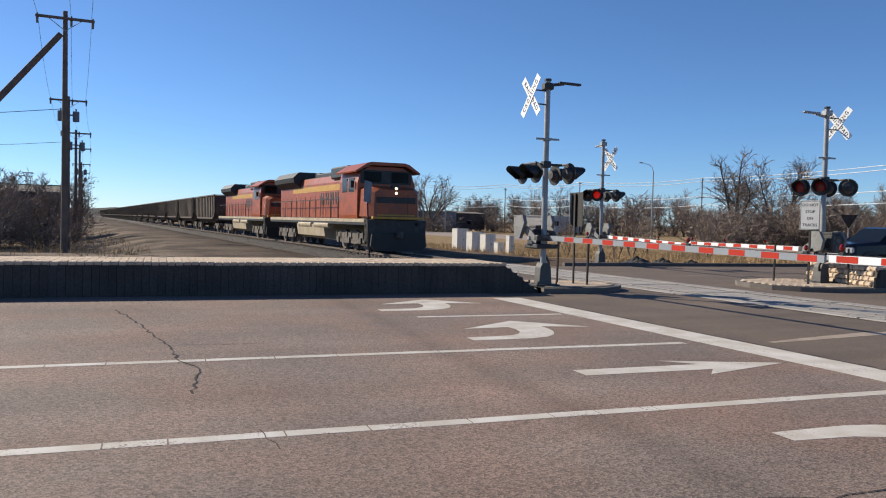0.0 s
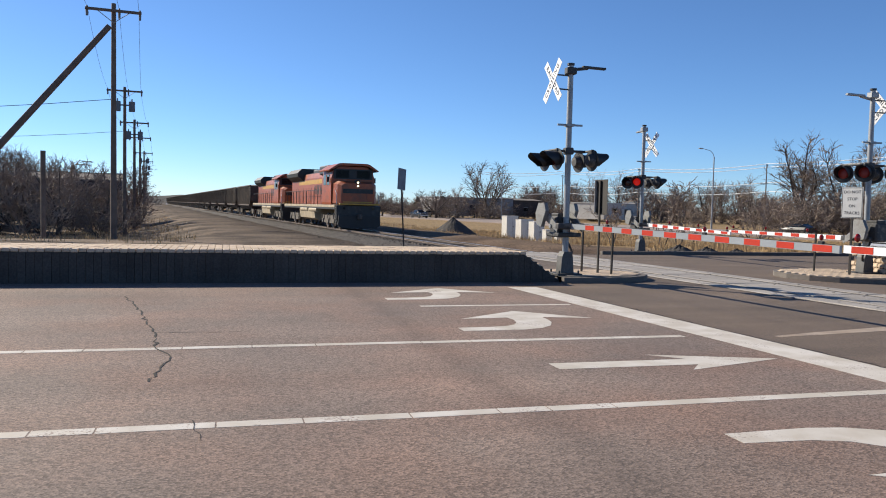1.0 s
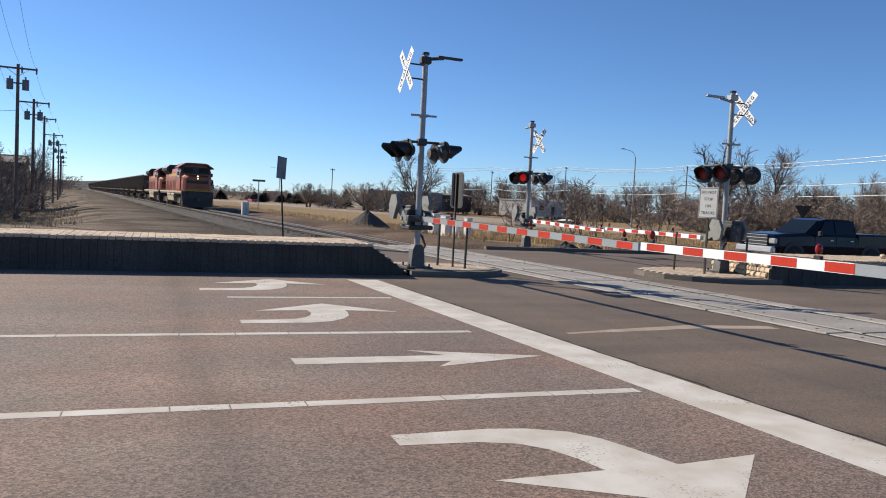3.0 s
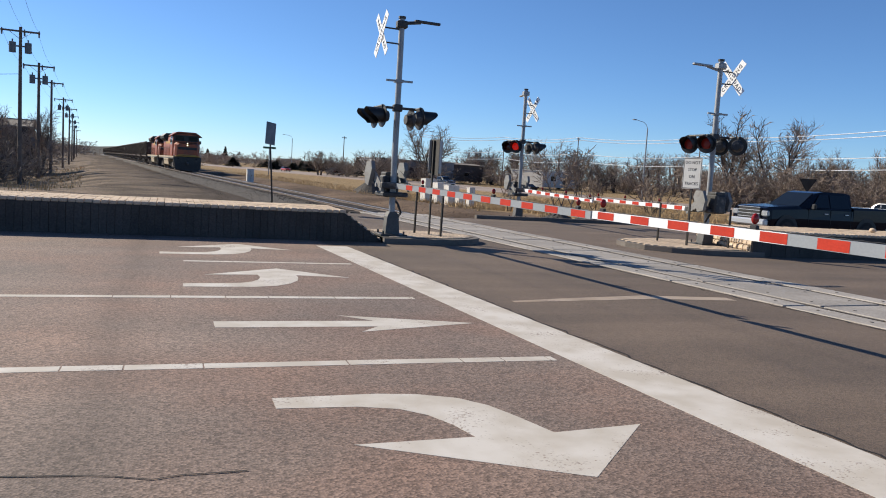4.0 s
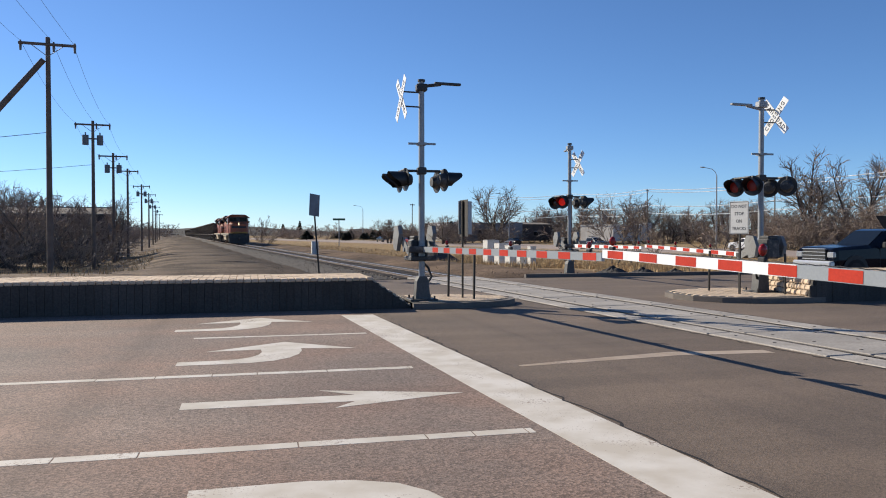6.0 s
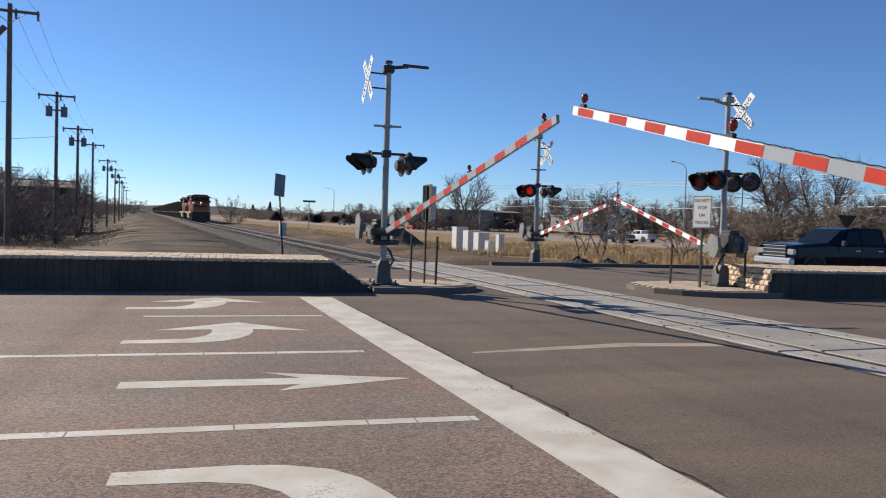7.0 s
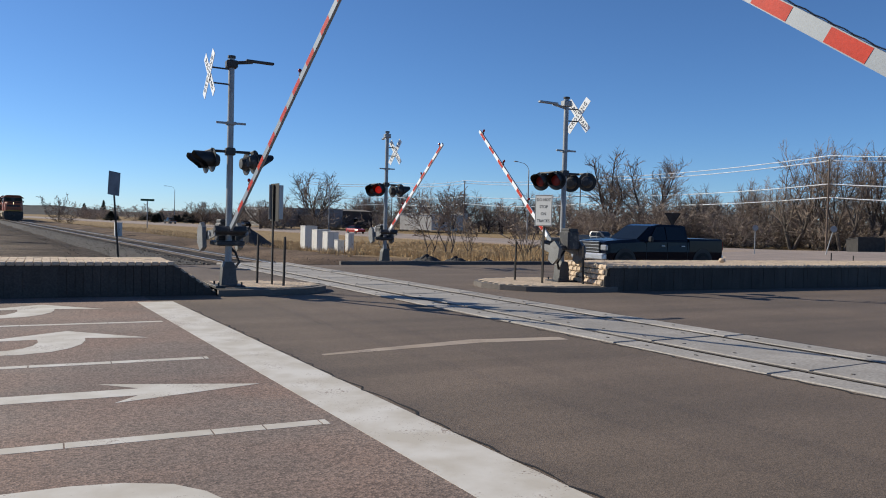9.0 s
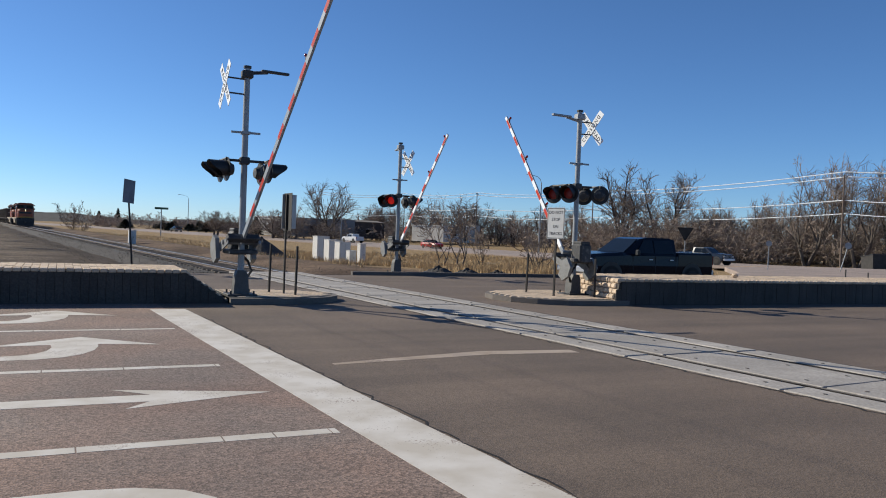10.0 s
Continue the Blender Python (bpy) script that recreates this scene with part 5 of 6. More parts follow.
def gravel_heap(x, y, r, h):
    rnd = random.Random(4)
    bm = bmesh.new()
    rings = []
    for j in range(9):
        f = j / 8
        ring = []
        for i in range(28):
            a = 2 * math.pi * i / 28
            rr = r * f * (1 + 0.10 * math.sin(3 * a + 1)) + rnd.uniform(-0.04, 0.04)
            ring.append(bm.verts.new((rr * math.cos(a), rr * math.sin(a), h * (1 - f) ** 1.15 + rnd.uniform(-0.03, 0.03) * (f < 1) - 0.05)))
        rings.append(ring)
    for a, b in zip(rings, rings[1:]):
        for i in range(28):
            bm.faces.new((a[i], b[i], b[(i + 1) % 28], a[(i + 1) % 28]))
    bmesh.ops.remove_doubles(bm, verts=bm.verts[:], dist=0.01)
    bmesh.ops.recalc_face_normals(bm, faces=bm.faces[:])
    ob = part("gravel_mound", bm, M_STONE, m=pose(x, y, ground_z(x, y)))
    tagged(ob, "conical heap of dark gravel beside the rails", "gravel heap")


gravel_heap(21.6, 70.0, 2.7, 1.85)
for k, (x, y, r, h) in enumerate(((19.6, 30.1, 0.95, 0.42), (21.0, 30.3, 0.8, 0.34), (22.3, 30.1, 0.7, 0.28))):
    gravel_heap(x, y, r, h)


# ---- utility poles and wires ----
def pole_insulator(parent, x, z):
    bm = bmesh.new()
    cyl(bm, (x, 0, z), (x, 0, z + 0.10), 0.05, 0.035, 8)
    cyl(bm, (x, 0, z - 0.36), (x, 0, z - 0.02), 0.05, 0.065, 8)
    part("insulator", bm, M_TRANSF, parent, "grey insulator")


def utility_pole(x, y, top, arms, transformers=0, turn=6.0, r=0.125, z0=None):
    z0 = ground_z(x, y) - 0.1 if z0 is None else z0
    h = top - z0
    th = thing("utility_pole", "weathered wooden utility pole with cross-arms" + (" and transformers" if transformers else ""), "utility pole", pose(x, y, z0, 0, 0, turn), "utility poles")
    tube("pole", (0, 0, 0), (0, 0, h), r * 1.15, M_POLE, th, "brown wooden pole", r2=r * 0.8, n=12)
    for z, w in arms:
        a = boxpart("cross_arm", (0, -0.14, h - z), (w, 0.1, 0.12), M_POLE, th, "wooden cross-arm", bev=0.01)
        bm = bmesh.new()
        for s in (-1, 1):
            cyl(bm, (s * w * 0.28, -0.14, h - z - 0.05), (0, -0.12, h - z - 0.55), 0.018, n=5)
        part("arm_brace", bm, M_GALV, a, "steel brace")
        for s in (-0.47, 0.1, 0.47):
            pole_insulator(th, s * w, h - z + 0.06)
    for i in range(transformers):
        s = -1 if i % 2 else 1
        bm = bmesh.new()
        cyl(bm, (s * 0.48, -0.12, h - 1.75), (s * 0.48, -0.12, h - 1.05), 0.22, n=14)
        cyl(bm, (s * 0.48, -0.12, h - 1.05), (s * 0.48, -0.12, h - 0.85), 0.05, n=8)
        bx(bm, (s * 0.22, -0.06, h - 1.3), (0.3, 0.06, 0.1))
        part("transformer", bm, M_TRANSF, th, "grey can transformer")
    return th


def wire(p, q, sag, r=0.008, material=None, n=12):
    p, q = Vector(p), Vector(q)
    bm = bmesh.new()
    pts = []
    for i in range(n + 1):
        f = i / n
        pts.append(p.lerp(q, f) - Vector((0, 0, sag * 4 * f * (1 - f))))
    side = (q - p).cross(Vector((0, 0, 1))).normalized() * r
    rings = [[bm.verts.new(c + v) for v in (side, Vector((0, 0, r)), -side, Vector((0, 0, -r)))] for c in pts]
    for a, b in zip(rings, rings[1:]):
        for i in range(4):
            bm.faces.new((a[i], a[(i + 1) % 4], b[(i + 1) % 4], b[i]))
    tagged(part("overhead_wire", bm, material or M_WIRE), "thin sagging overhead wire", "overhead wire", "overhead wires")


LINE = [(-3.2, 41.4, 10.65, ((0.35, 2.4),), 0), (-5.2, 63.0, 9.75, ((0.3, 2.4),), 2), (-5.9, 76, 8.7, ((0.3, 2.4),), 2), (-7.0, 92, 8.6, ((0.3, 2.2),), 0), (-9.4, 122, 8.7, ((0.3, 2.3),), 2), (-11.5, 148, 8.7, ((0.3, 2.3),), 2), (-14.5, 180, 8.7, ((0.3, 2.3),), 2), (-18, 216, 8.7, ((0.3, 2.3),), 1), (-22, 256, 8.7, ((0.3, 2.3),), 0), (-26, 300, 8.7, ((0.3, 2.3),), 0)]
for x, y, top, arms, tr in LINE:
    utility_pole(x, y, top, arms, tr)
for a, b in zip(LINE, LINE[1:7]):
    for s in (-1.1, 0.25, 1.1):
        wire((a[0] + s, a[1] - 0.15, a[2] - 0.25), (b[0] + s, b[1] - 0.15, b[2] - 0.2), 0.5)
for s in (-1.1, 0.25, 1.1):
    wire((-3.2 + s, 41.2, 10.4), (-0.2 + s, 6.0, 9.6), 0.4)
wire((-3.2, 41.4, 6.3), (-40, 44, 6.2), 1.2, 0.014)
wire((-5.2, 63.0, 6.6), (-44, 66, 6.4), 1.0, 0.014)
# the leaning brace pole
BRACE = tube("brace_pole", (-3.37, 41.3, 9.6), (-10.9, 40.2, -0.1), 0.13, M_POLE, None, "", 0.17)
tagged(BRACE, "leaning wooden brace pole propping the first utility pole", "brace pole")
for x, y, h in ((-7.6, 48.4, 4.9),):
    p = tube("wooden_post", (0, 0, -0.5), (0, 0, h), 0.13, M_POLE, n=10)
    p.matrix_basis = pose(x, y, ground_z(x, y))
    tagged(p, "bare weathered wooden post on rough ground", "post", "wooden posts")
for x, y, top in ((88, 196, 11), (97, 172, 12), (108, 140, 12), (70, 214, 10.5), (100.3, 74, 11.6), (50, 220, 10)):
    utility_pole(x, y, top, ((0.3, 2.4),), 0, 50)
WIRES = ((70, 214), (88, 196), (97, 172), (108, 140), (100.3, 74), (106, 44))
for (x0, y0), (x1, y1) in zip(WIRES, WIRES[1:]):
    for s, z in ((0, 12.0), (0.6, 11.4), (0.2, 8.2), (0.4, 6.4)):
        wire((x0 + s, y0, z), (x1 + s, y1, z), 0.7, 0.06, M_GLINTWIRE, 8)


def street_lamp(x, y, h):
    th = thing("street_lamp", "tall grey street lamp with a curved arm", "street lamp", pose(x, y, -0.9, 0, 0, 200), "street lamps")
    tube("pole", (0, 0, -0.2), (0, 0, h - 1.2), 0.16, M_GALV, th, r2=0.09)
    bm = bmesh.new()
    pts = [(0, 0, h - 1.2), (0.4, 0, h - 0.6), (1.2, 0, h - 0.2), (3.2, 0, h)]
    tube_path(bm, pts, 0.045, 8)
    part("arm", bm, M_GALV, th, "curved arm")
    bm = bmesh.new()
    bx(bm, (3.6, 0, h), (0.9, 0.35, 0.16), None, 0.04)
    part("lamp_head", bm, M_GALV, th, "flat lamp head")


street_lamp(80.5, 117.7, 13.2)
street_lamp(66, 182, 12.0)
street_lamp(47.1, 300, 13.0)


def back_sign(x, y, top, shape, w, lean=0.0):
    th = thing("road_sign", "dark back of a %s road sign on a post" % shape, "road sign", pose(x, y, ground_z(x, y), 0, lean, -35), "distant road signs")
    tube("post", (0, 0.03, 0), (0, 0.03, top), 0.035, M_GALV, th, n=8)
    bm = bmesh.new()
    n = 3 if shape == "triangular" else 8
    pts = [(w / 2 * math.cos(math.radians(-90 + 360 * i / n + (0 if n == 3 else 22.5))), top - w * 0.3 + w / 2 * math.sin(math.radians(-90 + 360 * i / n + (0 if n == 3 else 22.5)))) for i in range(n)]
    prism(bm, pts, -0.01, 0.0, "y")
    part("panel", bm, M_POST if n == 3 else M_GALV, th, "bare sign panel")


back_sign(41.0, 39.5, 2.9, "triangular", 1.15)
back_sign(56.5, 40.5, 2.4, "octagonal", 0.5, 14)
back_sign(50.5, 41.5, 2.3, "octagonal", 0.42)
SIGN = thing("direction_sign", "green road direction sign on one post far off", "road sign", pose(24, 170, -1.0))
tube("post", (0, 0, 0), (0, 0, 5.6), 0.1, M_GALV, SIGN)
boxpart("panel", (0, -0.1, 5.6), (2.6, 0.06, 0.42), M_GREENSIGN, SIGN, "green panel", bev=0.01)


dark_bin(86.6, 58.5)


# ---- buildings ----
def building(name, label, x, y, w, d, h, turn, wall, roof, pitch=0.0, openings=()):
    th = thing(name, label, "building", pose(x, y, -0.4, 0, 0, turn), "buildings")
    bm = bmesh.new()
    if pitch:
        prism(bm, [(-d / 2, 0), (d / 2, 0), (d / 2, h), (0, h + pitch), (-d / 2, h)], -w / 2, w / 2, "x")
    else:
        bx(bm, (0, 0, h / 2), (w, d, h))
    part("wall", bm, wall, th)
    bm = bmesh.new()
    if pitch:
        for s in (-1, 1):
            a = math.atan2(pitch, d / 2)
            bx(bm, (0, s * d / 4, h + pitch / 2 + 0.06), (w + 0.6, math.hypot(d / 2, pitch) + 0.5, 0.12), Matrix.Rotation(-s * a, 3, "X"))
    else:
        bx(bm, (0, 0, h + 0.1), (w + 0.3, d + 0.3, 0.22))
    part("roof", bm, roof, th)
    for kind, u, z, ow, oh in openings:
        o = boxpart(kind, (u, -d / 2 - 0.03, z), (ow, 0.08, oh), M_GLASS if kind == "window" else M_BLDBROWN, th, "dark " + kind)
        boxpart("frame", (u, -d / 2 - 0.06, z + oh / 2 + 0.05), (ow + 0.2, 0.08, 0.1), M_BLDWHITE, o)
    return th


building("shed", "long brown shed with a low tan roof behind bare brush", -13.5, 92, 9.5, 7, 4.0, 4, M_BLDBROWN, M_ROOF, 0.7, (("window", -2, 2.2, 1.2, 1.0), ("door", 1.5, 1.4, 1.2, 2.2)))
building("house", "dark house under a big evergreen", -23, 84, 8, 8, 3.2, 10, M_BLDBROWN, M_ROOF, 1.6, (("window", -1.5, 1.9, 1.2, 1.0), ("window", 1.5, 1.9, 1.2, 1.0)))
building("warehouse", "low grey metal warehouse across the highway", 66, 206, 19, 12, 4.6, 20, M_BLDGREY, M_BLDGREY, 0.0, (("door", -4, 1.6, 2.4, 2.6),))
building("warehouse", "off-white low building end with a blank wall", 56.5, 208, 4.5, 12, 4.7, 20, M_BLDWHITE, M_BLDWHITE, 0.0)
building("store", "off-white flat-roofed store behind bare trees", 95.5, 186, 15, 10, 3.9, 28, M_BLDWHITE, M_BLDWHITE, 0.0, (("window", -3, 2.2, 2.0, 1.2), ("door", 2, 1.5, 1.4, 2.2)))
building("store", "small off-white building beside the store", 103.6, 187, 2.4, 4, 4.6, 28, M_BLDWHITE, M_ROOF, 0.0, (("door", 0, 1.5, 1.2, 2.2),))
building("store", "dark low building among trees", 80, 210, 12, 9, 4.4, 22, M_BLDBROWN, M_ROOF, 0.5, (("window", 0, 2.0, 1.6, 1.0),))
building("house", "small dark house far among trees", 64, 430, 11, 9, 3.2, 10, M_BLDBROWN, M_BLDBROWN, 1.0, (("window", 0, 2, 2, 1.2),))


# ---- trees ----
def branches(rnd, h, limbs, lean, reach, boughs, twigs, stems=1, fork_at=0.2, stout=1.0):
    """Skeleton of a bare tree: trunk, long limbs that sweep outward and up, boughs off the limbs, fine twigs off the boughs."""
    out = []

    def sweep(p, d, length, r, r_end, n, kink, lift, lv):
        """A wandering tapered line; gives its joints."""
        joints = []
        for i in range(n):
            d = (d + Vector((rnd.gauss(0, 1), rnd.gauss(0, 1), rnd.gauss(0, 0.8))) * kink + Vector((0, 0, lift))).normalized()
            q = p + d * (length / n)
            out.append((p, q, r + (r_end - r) * i / n, r + (r_end - r) * (i + 1) / n, lv))
            joints.append((p, q, d))
            p = q
        return joints

    def off(d, angle):
        a = Vector((rnd.gauss(0, 1), rnd.gauss(0, 1), rnd.gauss(0, 1)))
        a = (a - d * a.dot(d)).normalized()
        return (d * math.cos(angle) + a * math.sin(angle)).normalized()

    def twig(p, d, length):
        js = sweep(p, d, length, 0.021, 0.014, 2, 0.14, 0.03, 4)
        for k in range(3):
            u, v, e = js[min(1, k)]
            c = u.lerp(v, rnd.uniform(0.3, 1.0))
            t = off(e, rnd.uniform(0.3, 0.8))
            out.append((c, c + t * length * rnd.uniform(0.4, 0.8), 0.016, 0.004, 99))

    for s in range(stems):
        apart = 0.03 * h * (stems > 1)
        root = Vector((rnd.uniform(-apart, apart), rnd.uniform(-apart, apart), -0.3))
        d = Vector((rnd.gauss(0, 0.06), rnd.gauss(0, 0.06), 1)) + Vector((rnd.gauss(0, 0.3), rnd.gauss(0, 0.3), 0)) * (stems > 1)
        r = 0.034 * h * stout / math.sqrt(stems)
        trunk = sweep(root, d.normalized(), h * fork_at * rnd.uniform(0.8, 1.2), r, r * 0.8, 3, 0.05, 0.03, 0)
        turn = rnd.uniform(0, 6.28)
        for k in range(limbs):
            turn += 2 * math.pi / limbs + rnd.uniform(-0.4, 0.4)
            slant = lean * rnd.uniform(0.35, 1.25)
            e = Vector((math.cos(turn) * math.sin(slant), math.sin(turn) * math.sin(slant), math.cos(slant)))
            p = trunk[-1][1] if k % 2 == 0 else trunk[-1][0].lerp(trunk[-1][1], rnd.random())
            line = sweep(p, e, h * reach * rnd.uniform(0.7, 1.1), r * rnd.uniform(0.42, 0.62), r * 0.10, 8, 0.10, 0.035, 1)
            for m in range(boughs):
                f = 0.22 + 0.78 * (m + rnd.random()) / boughs
                u, v, dd = line[min(7, int(f * 8))]
                c = u.lerp(v, rnd.random())
                size = h * 0.30 * (1.12 - 0.75 * f) * rnd.uniform(0.6, 1.2)
                bough = sweep(c, off(dd, rnd.uniform(0.45, 0.95)), size, r * 0.20 * (1.2 - f * 0.7), 0.015, 4, 0.16, 0.05, 2)
                for w in range(twigs):
                    g = (w + rnd.random()) / twigs
                    u, v, de = bough[min(3, int(g * 4))]
                    twig(u.lerp(v, rnd.random()), off(de, rnd.uniform(0.35, 0.9)), h * 0.075 * rnd.uniform(0.6, 1.3))
    return out


def tubes_mesh(name, pieces, material, thick=1.0, least=0.0):
    """Tapered tubes; the last piece of a twig runs out to a point."""
    vs, fs = [], []
    for p, q, r0, r1, lv in pieces:
        d = (q - p).normalized()
        a = d.orthogonal().normalized()
        b = d.cross(a)
        n = 6 if lv == 0 else 4 if lv < 3 else 3
        k = len(vs)
        for c, r in ((p, r0), (q, r1)) if lv < 99 else ((p, r0 * 1.3),):
            r = max(r * thick, least)
            for i in range(n):
                t = 2 * math.pi * i / n
                vs.append(tuple(c + a * (r * math.cos(t)) + b * (r * math.sin(t))))
        if lv == 99:
            vs.append(tuple(q))
        for i in range(n):
            fs.append((k + i, k + (i + 1) % n, k + n) if lv == 99 else (k + i, k + (i + 1) % n, k + n + (i + 1) % n, k + n + i))
    me = bpy.data.meshes.new(name)
    me.from_pydata(vs, [], fs)
    me.materials.append(material)
    return me


def bare_tree(seed, h, label, limbs, lean, reach, boughs, twigs, stems=1, fork_at=0.2, stout=1.0, group="bare trees"):
    rnd = random.Random(seed)
    pcs = branches(rnd, h, limbs, lean, reach, boughs, twigs, stems, fork_at, stout)
    k = h / max(q.z for _, q, _, _, _ in pcs)
    pcs = [(p * k, q * k, a, b, lv) for p, q, a, b, lv in pcs]
    th = thing("bare_tree", label, "tree", Matrix.Identity(4), group)
    new("trunk", tubes_mesh("trunk", [s for s in pcs if s[4] < 2], M_BARK)).parent = th
    o = new("crown", tubes_mesh("crown", [s for s in pcs if s[4] >= 2], M_TWIG))
    o.parent = th
    o["label"] = "leafless twigs"
    return th


TREES = [bare_tree(1, 10, "tall leafless cottonwood with a wide grey crown", 6, 0.72, 0.66, 12, 8, 1, 0.18), bare_tree(2, 11, "tall leafless cottonwood with forked limbs", 4, 0.5, 0.62, 10, 7, 2, 0.2),
         bare_tree(5, 9, "round-crowned leafless tree beyond the highway", 7, 0.85, 0.62, 11, 8, 1, 0.2, 1.1), bare_tree(7, 12, "slender leafless tree with upright limbs", 4, 0.36, 0.58, 9, 5, 2, 0.3, 0.8)]
BUSHES = [bare_tree(11, 4, "tangled leafless brush at the wood's edge", 3, 0.75, 0.8, 5, 3, 6, 0.08, 0.55, "brush"), bare_tree(12, 3.2, "tangled leafless shrub on dry ground", 3, 0.95, 0.8, 5, 3, 6, 0.07, 0.55, "brush")]
SAPLING = bare_tree(21, 4.2, "thin leafless sapling in dry grass", 3, 0.5, 0.6, 7, 4, 2, 0.2, 0.6, "saplings")


def evergreen(seed, h, w):
    rnd = random.Random(seed)
    th = thing("evergreen_tree", "dark dense evergreen tree among brush", "tree", Matrix.Identity(4), "evergreens")
    tube("trunk", (0, 0, -0.3), (0, 0, h * 0.9), 0.18, M_BARK, th, r2=0.04, n=8)
    vs, fs = [], []
    for i in range(2600):
        f = rnd.random() ** 0.7
        z = h * (0.10 + 0.90 * (1 - f) )
        r = w * (f ** 0.8) * rnd.uniform(0.55, 1.05) * (0.8 + 0.2 * math.sin(f * 40))
        a = rnd.uniform(0, 2 * math.pi)
        c = Vector((r * math.cos(a), r * math.sin(a), z))
        d = Vector((math.cos(a), math.sin(a), rnd.uniform(-0.4, 0.3))).normalized() * rnd.uniform(0.3, 0.6)
        e = Vector((-math.sin(a), math.cos(a), rnd.uniform(-0.5, 0.5))).normalized() * rnd.uniform(0.12, 0.25)
        k = len(vs)
        vs += [tuple(c - d * 0.5 - e), tuple(c - d * 0.5 + e), tuple(c + d)]
        fs.append((k, k + 1, k + 2))
    me = bpy.data.meshes.new("crown")
    me.from_pydata(vs, [], fs)
    me.materials.append(M_EVERGREEN)
    new("crown", me).parent = th
    return th


EVER = [evergreen(1, 7.5, 2.6), evergreen(2, 9, 2.2)]


def place(src, x, y, size, turn, z=None, wide=1.0):
    """Stands a copy of a plant at a place, at a size given as a factor."""
    ob = copy_thing(src, Matrix.Identity(4))
    ob.matrix_basis = pose(x, y, (ground_z(x, y) if y < 88 else -1.0) if z is None else z, 0, 0, turn) @ Matrix.Diagonal((size * wide, size * wide, size, 1))
    return ob


def brush_belt(rows):
    """The distant brush as one tangle of twigs, bush by bush."""
    shapes = []
    for src in BUSHES:
        vs, fs = [], []
        for c in src.children:
            k = len(vs)
            vs += [v.co.copy() for v in c.data.vertices]
            fs += [tuple(i + k for i in p.vertices) for p in c.data.polygons]
        shapes.append((np.array(vs), fs))
    verts, faces, k = [], [], 0
    for kind, x, y, z, s, a, wide in rows:
        co, fs = shapes[kind]
        q = np.empty_like(co)
        q[:, 0] = x + s * wide * (co[:, 0] * math.cos(a) - co[:, 1] * math.sin(a))
        q[:, 1] = y + s * wide * (co[:, 0] * math.sin(a) + co[:, 1] * math.cos(a))
        q[:, 2] = z + s * co[:, 2]
        verts.append(q)
        faces += [tuple(i + k for i in f) for f in fs]
        k += len(co)
    me = bpy.data.meshes.new("brush")
    me.from_pydata(np.concatenate(verts).tolist(), [], faces)
    me.materials.append(M_BRUSH)
    tagged(new("brush", me), "tangled grey-brown leafless brush far along the railway", "brush", kind="stuff")


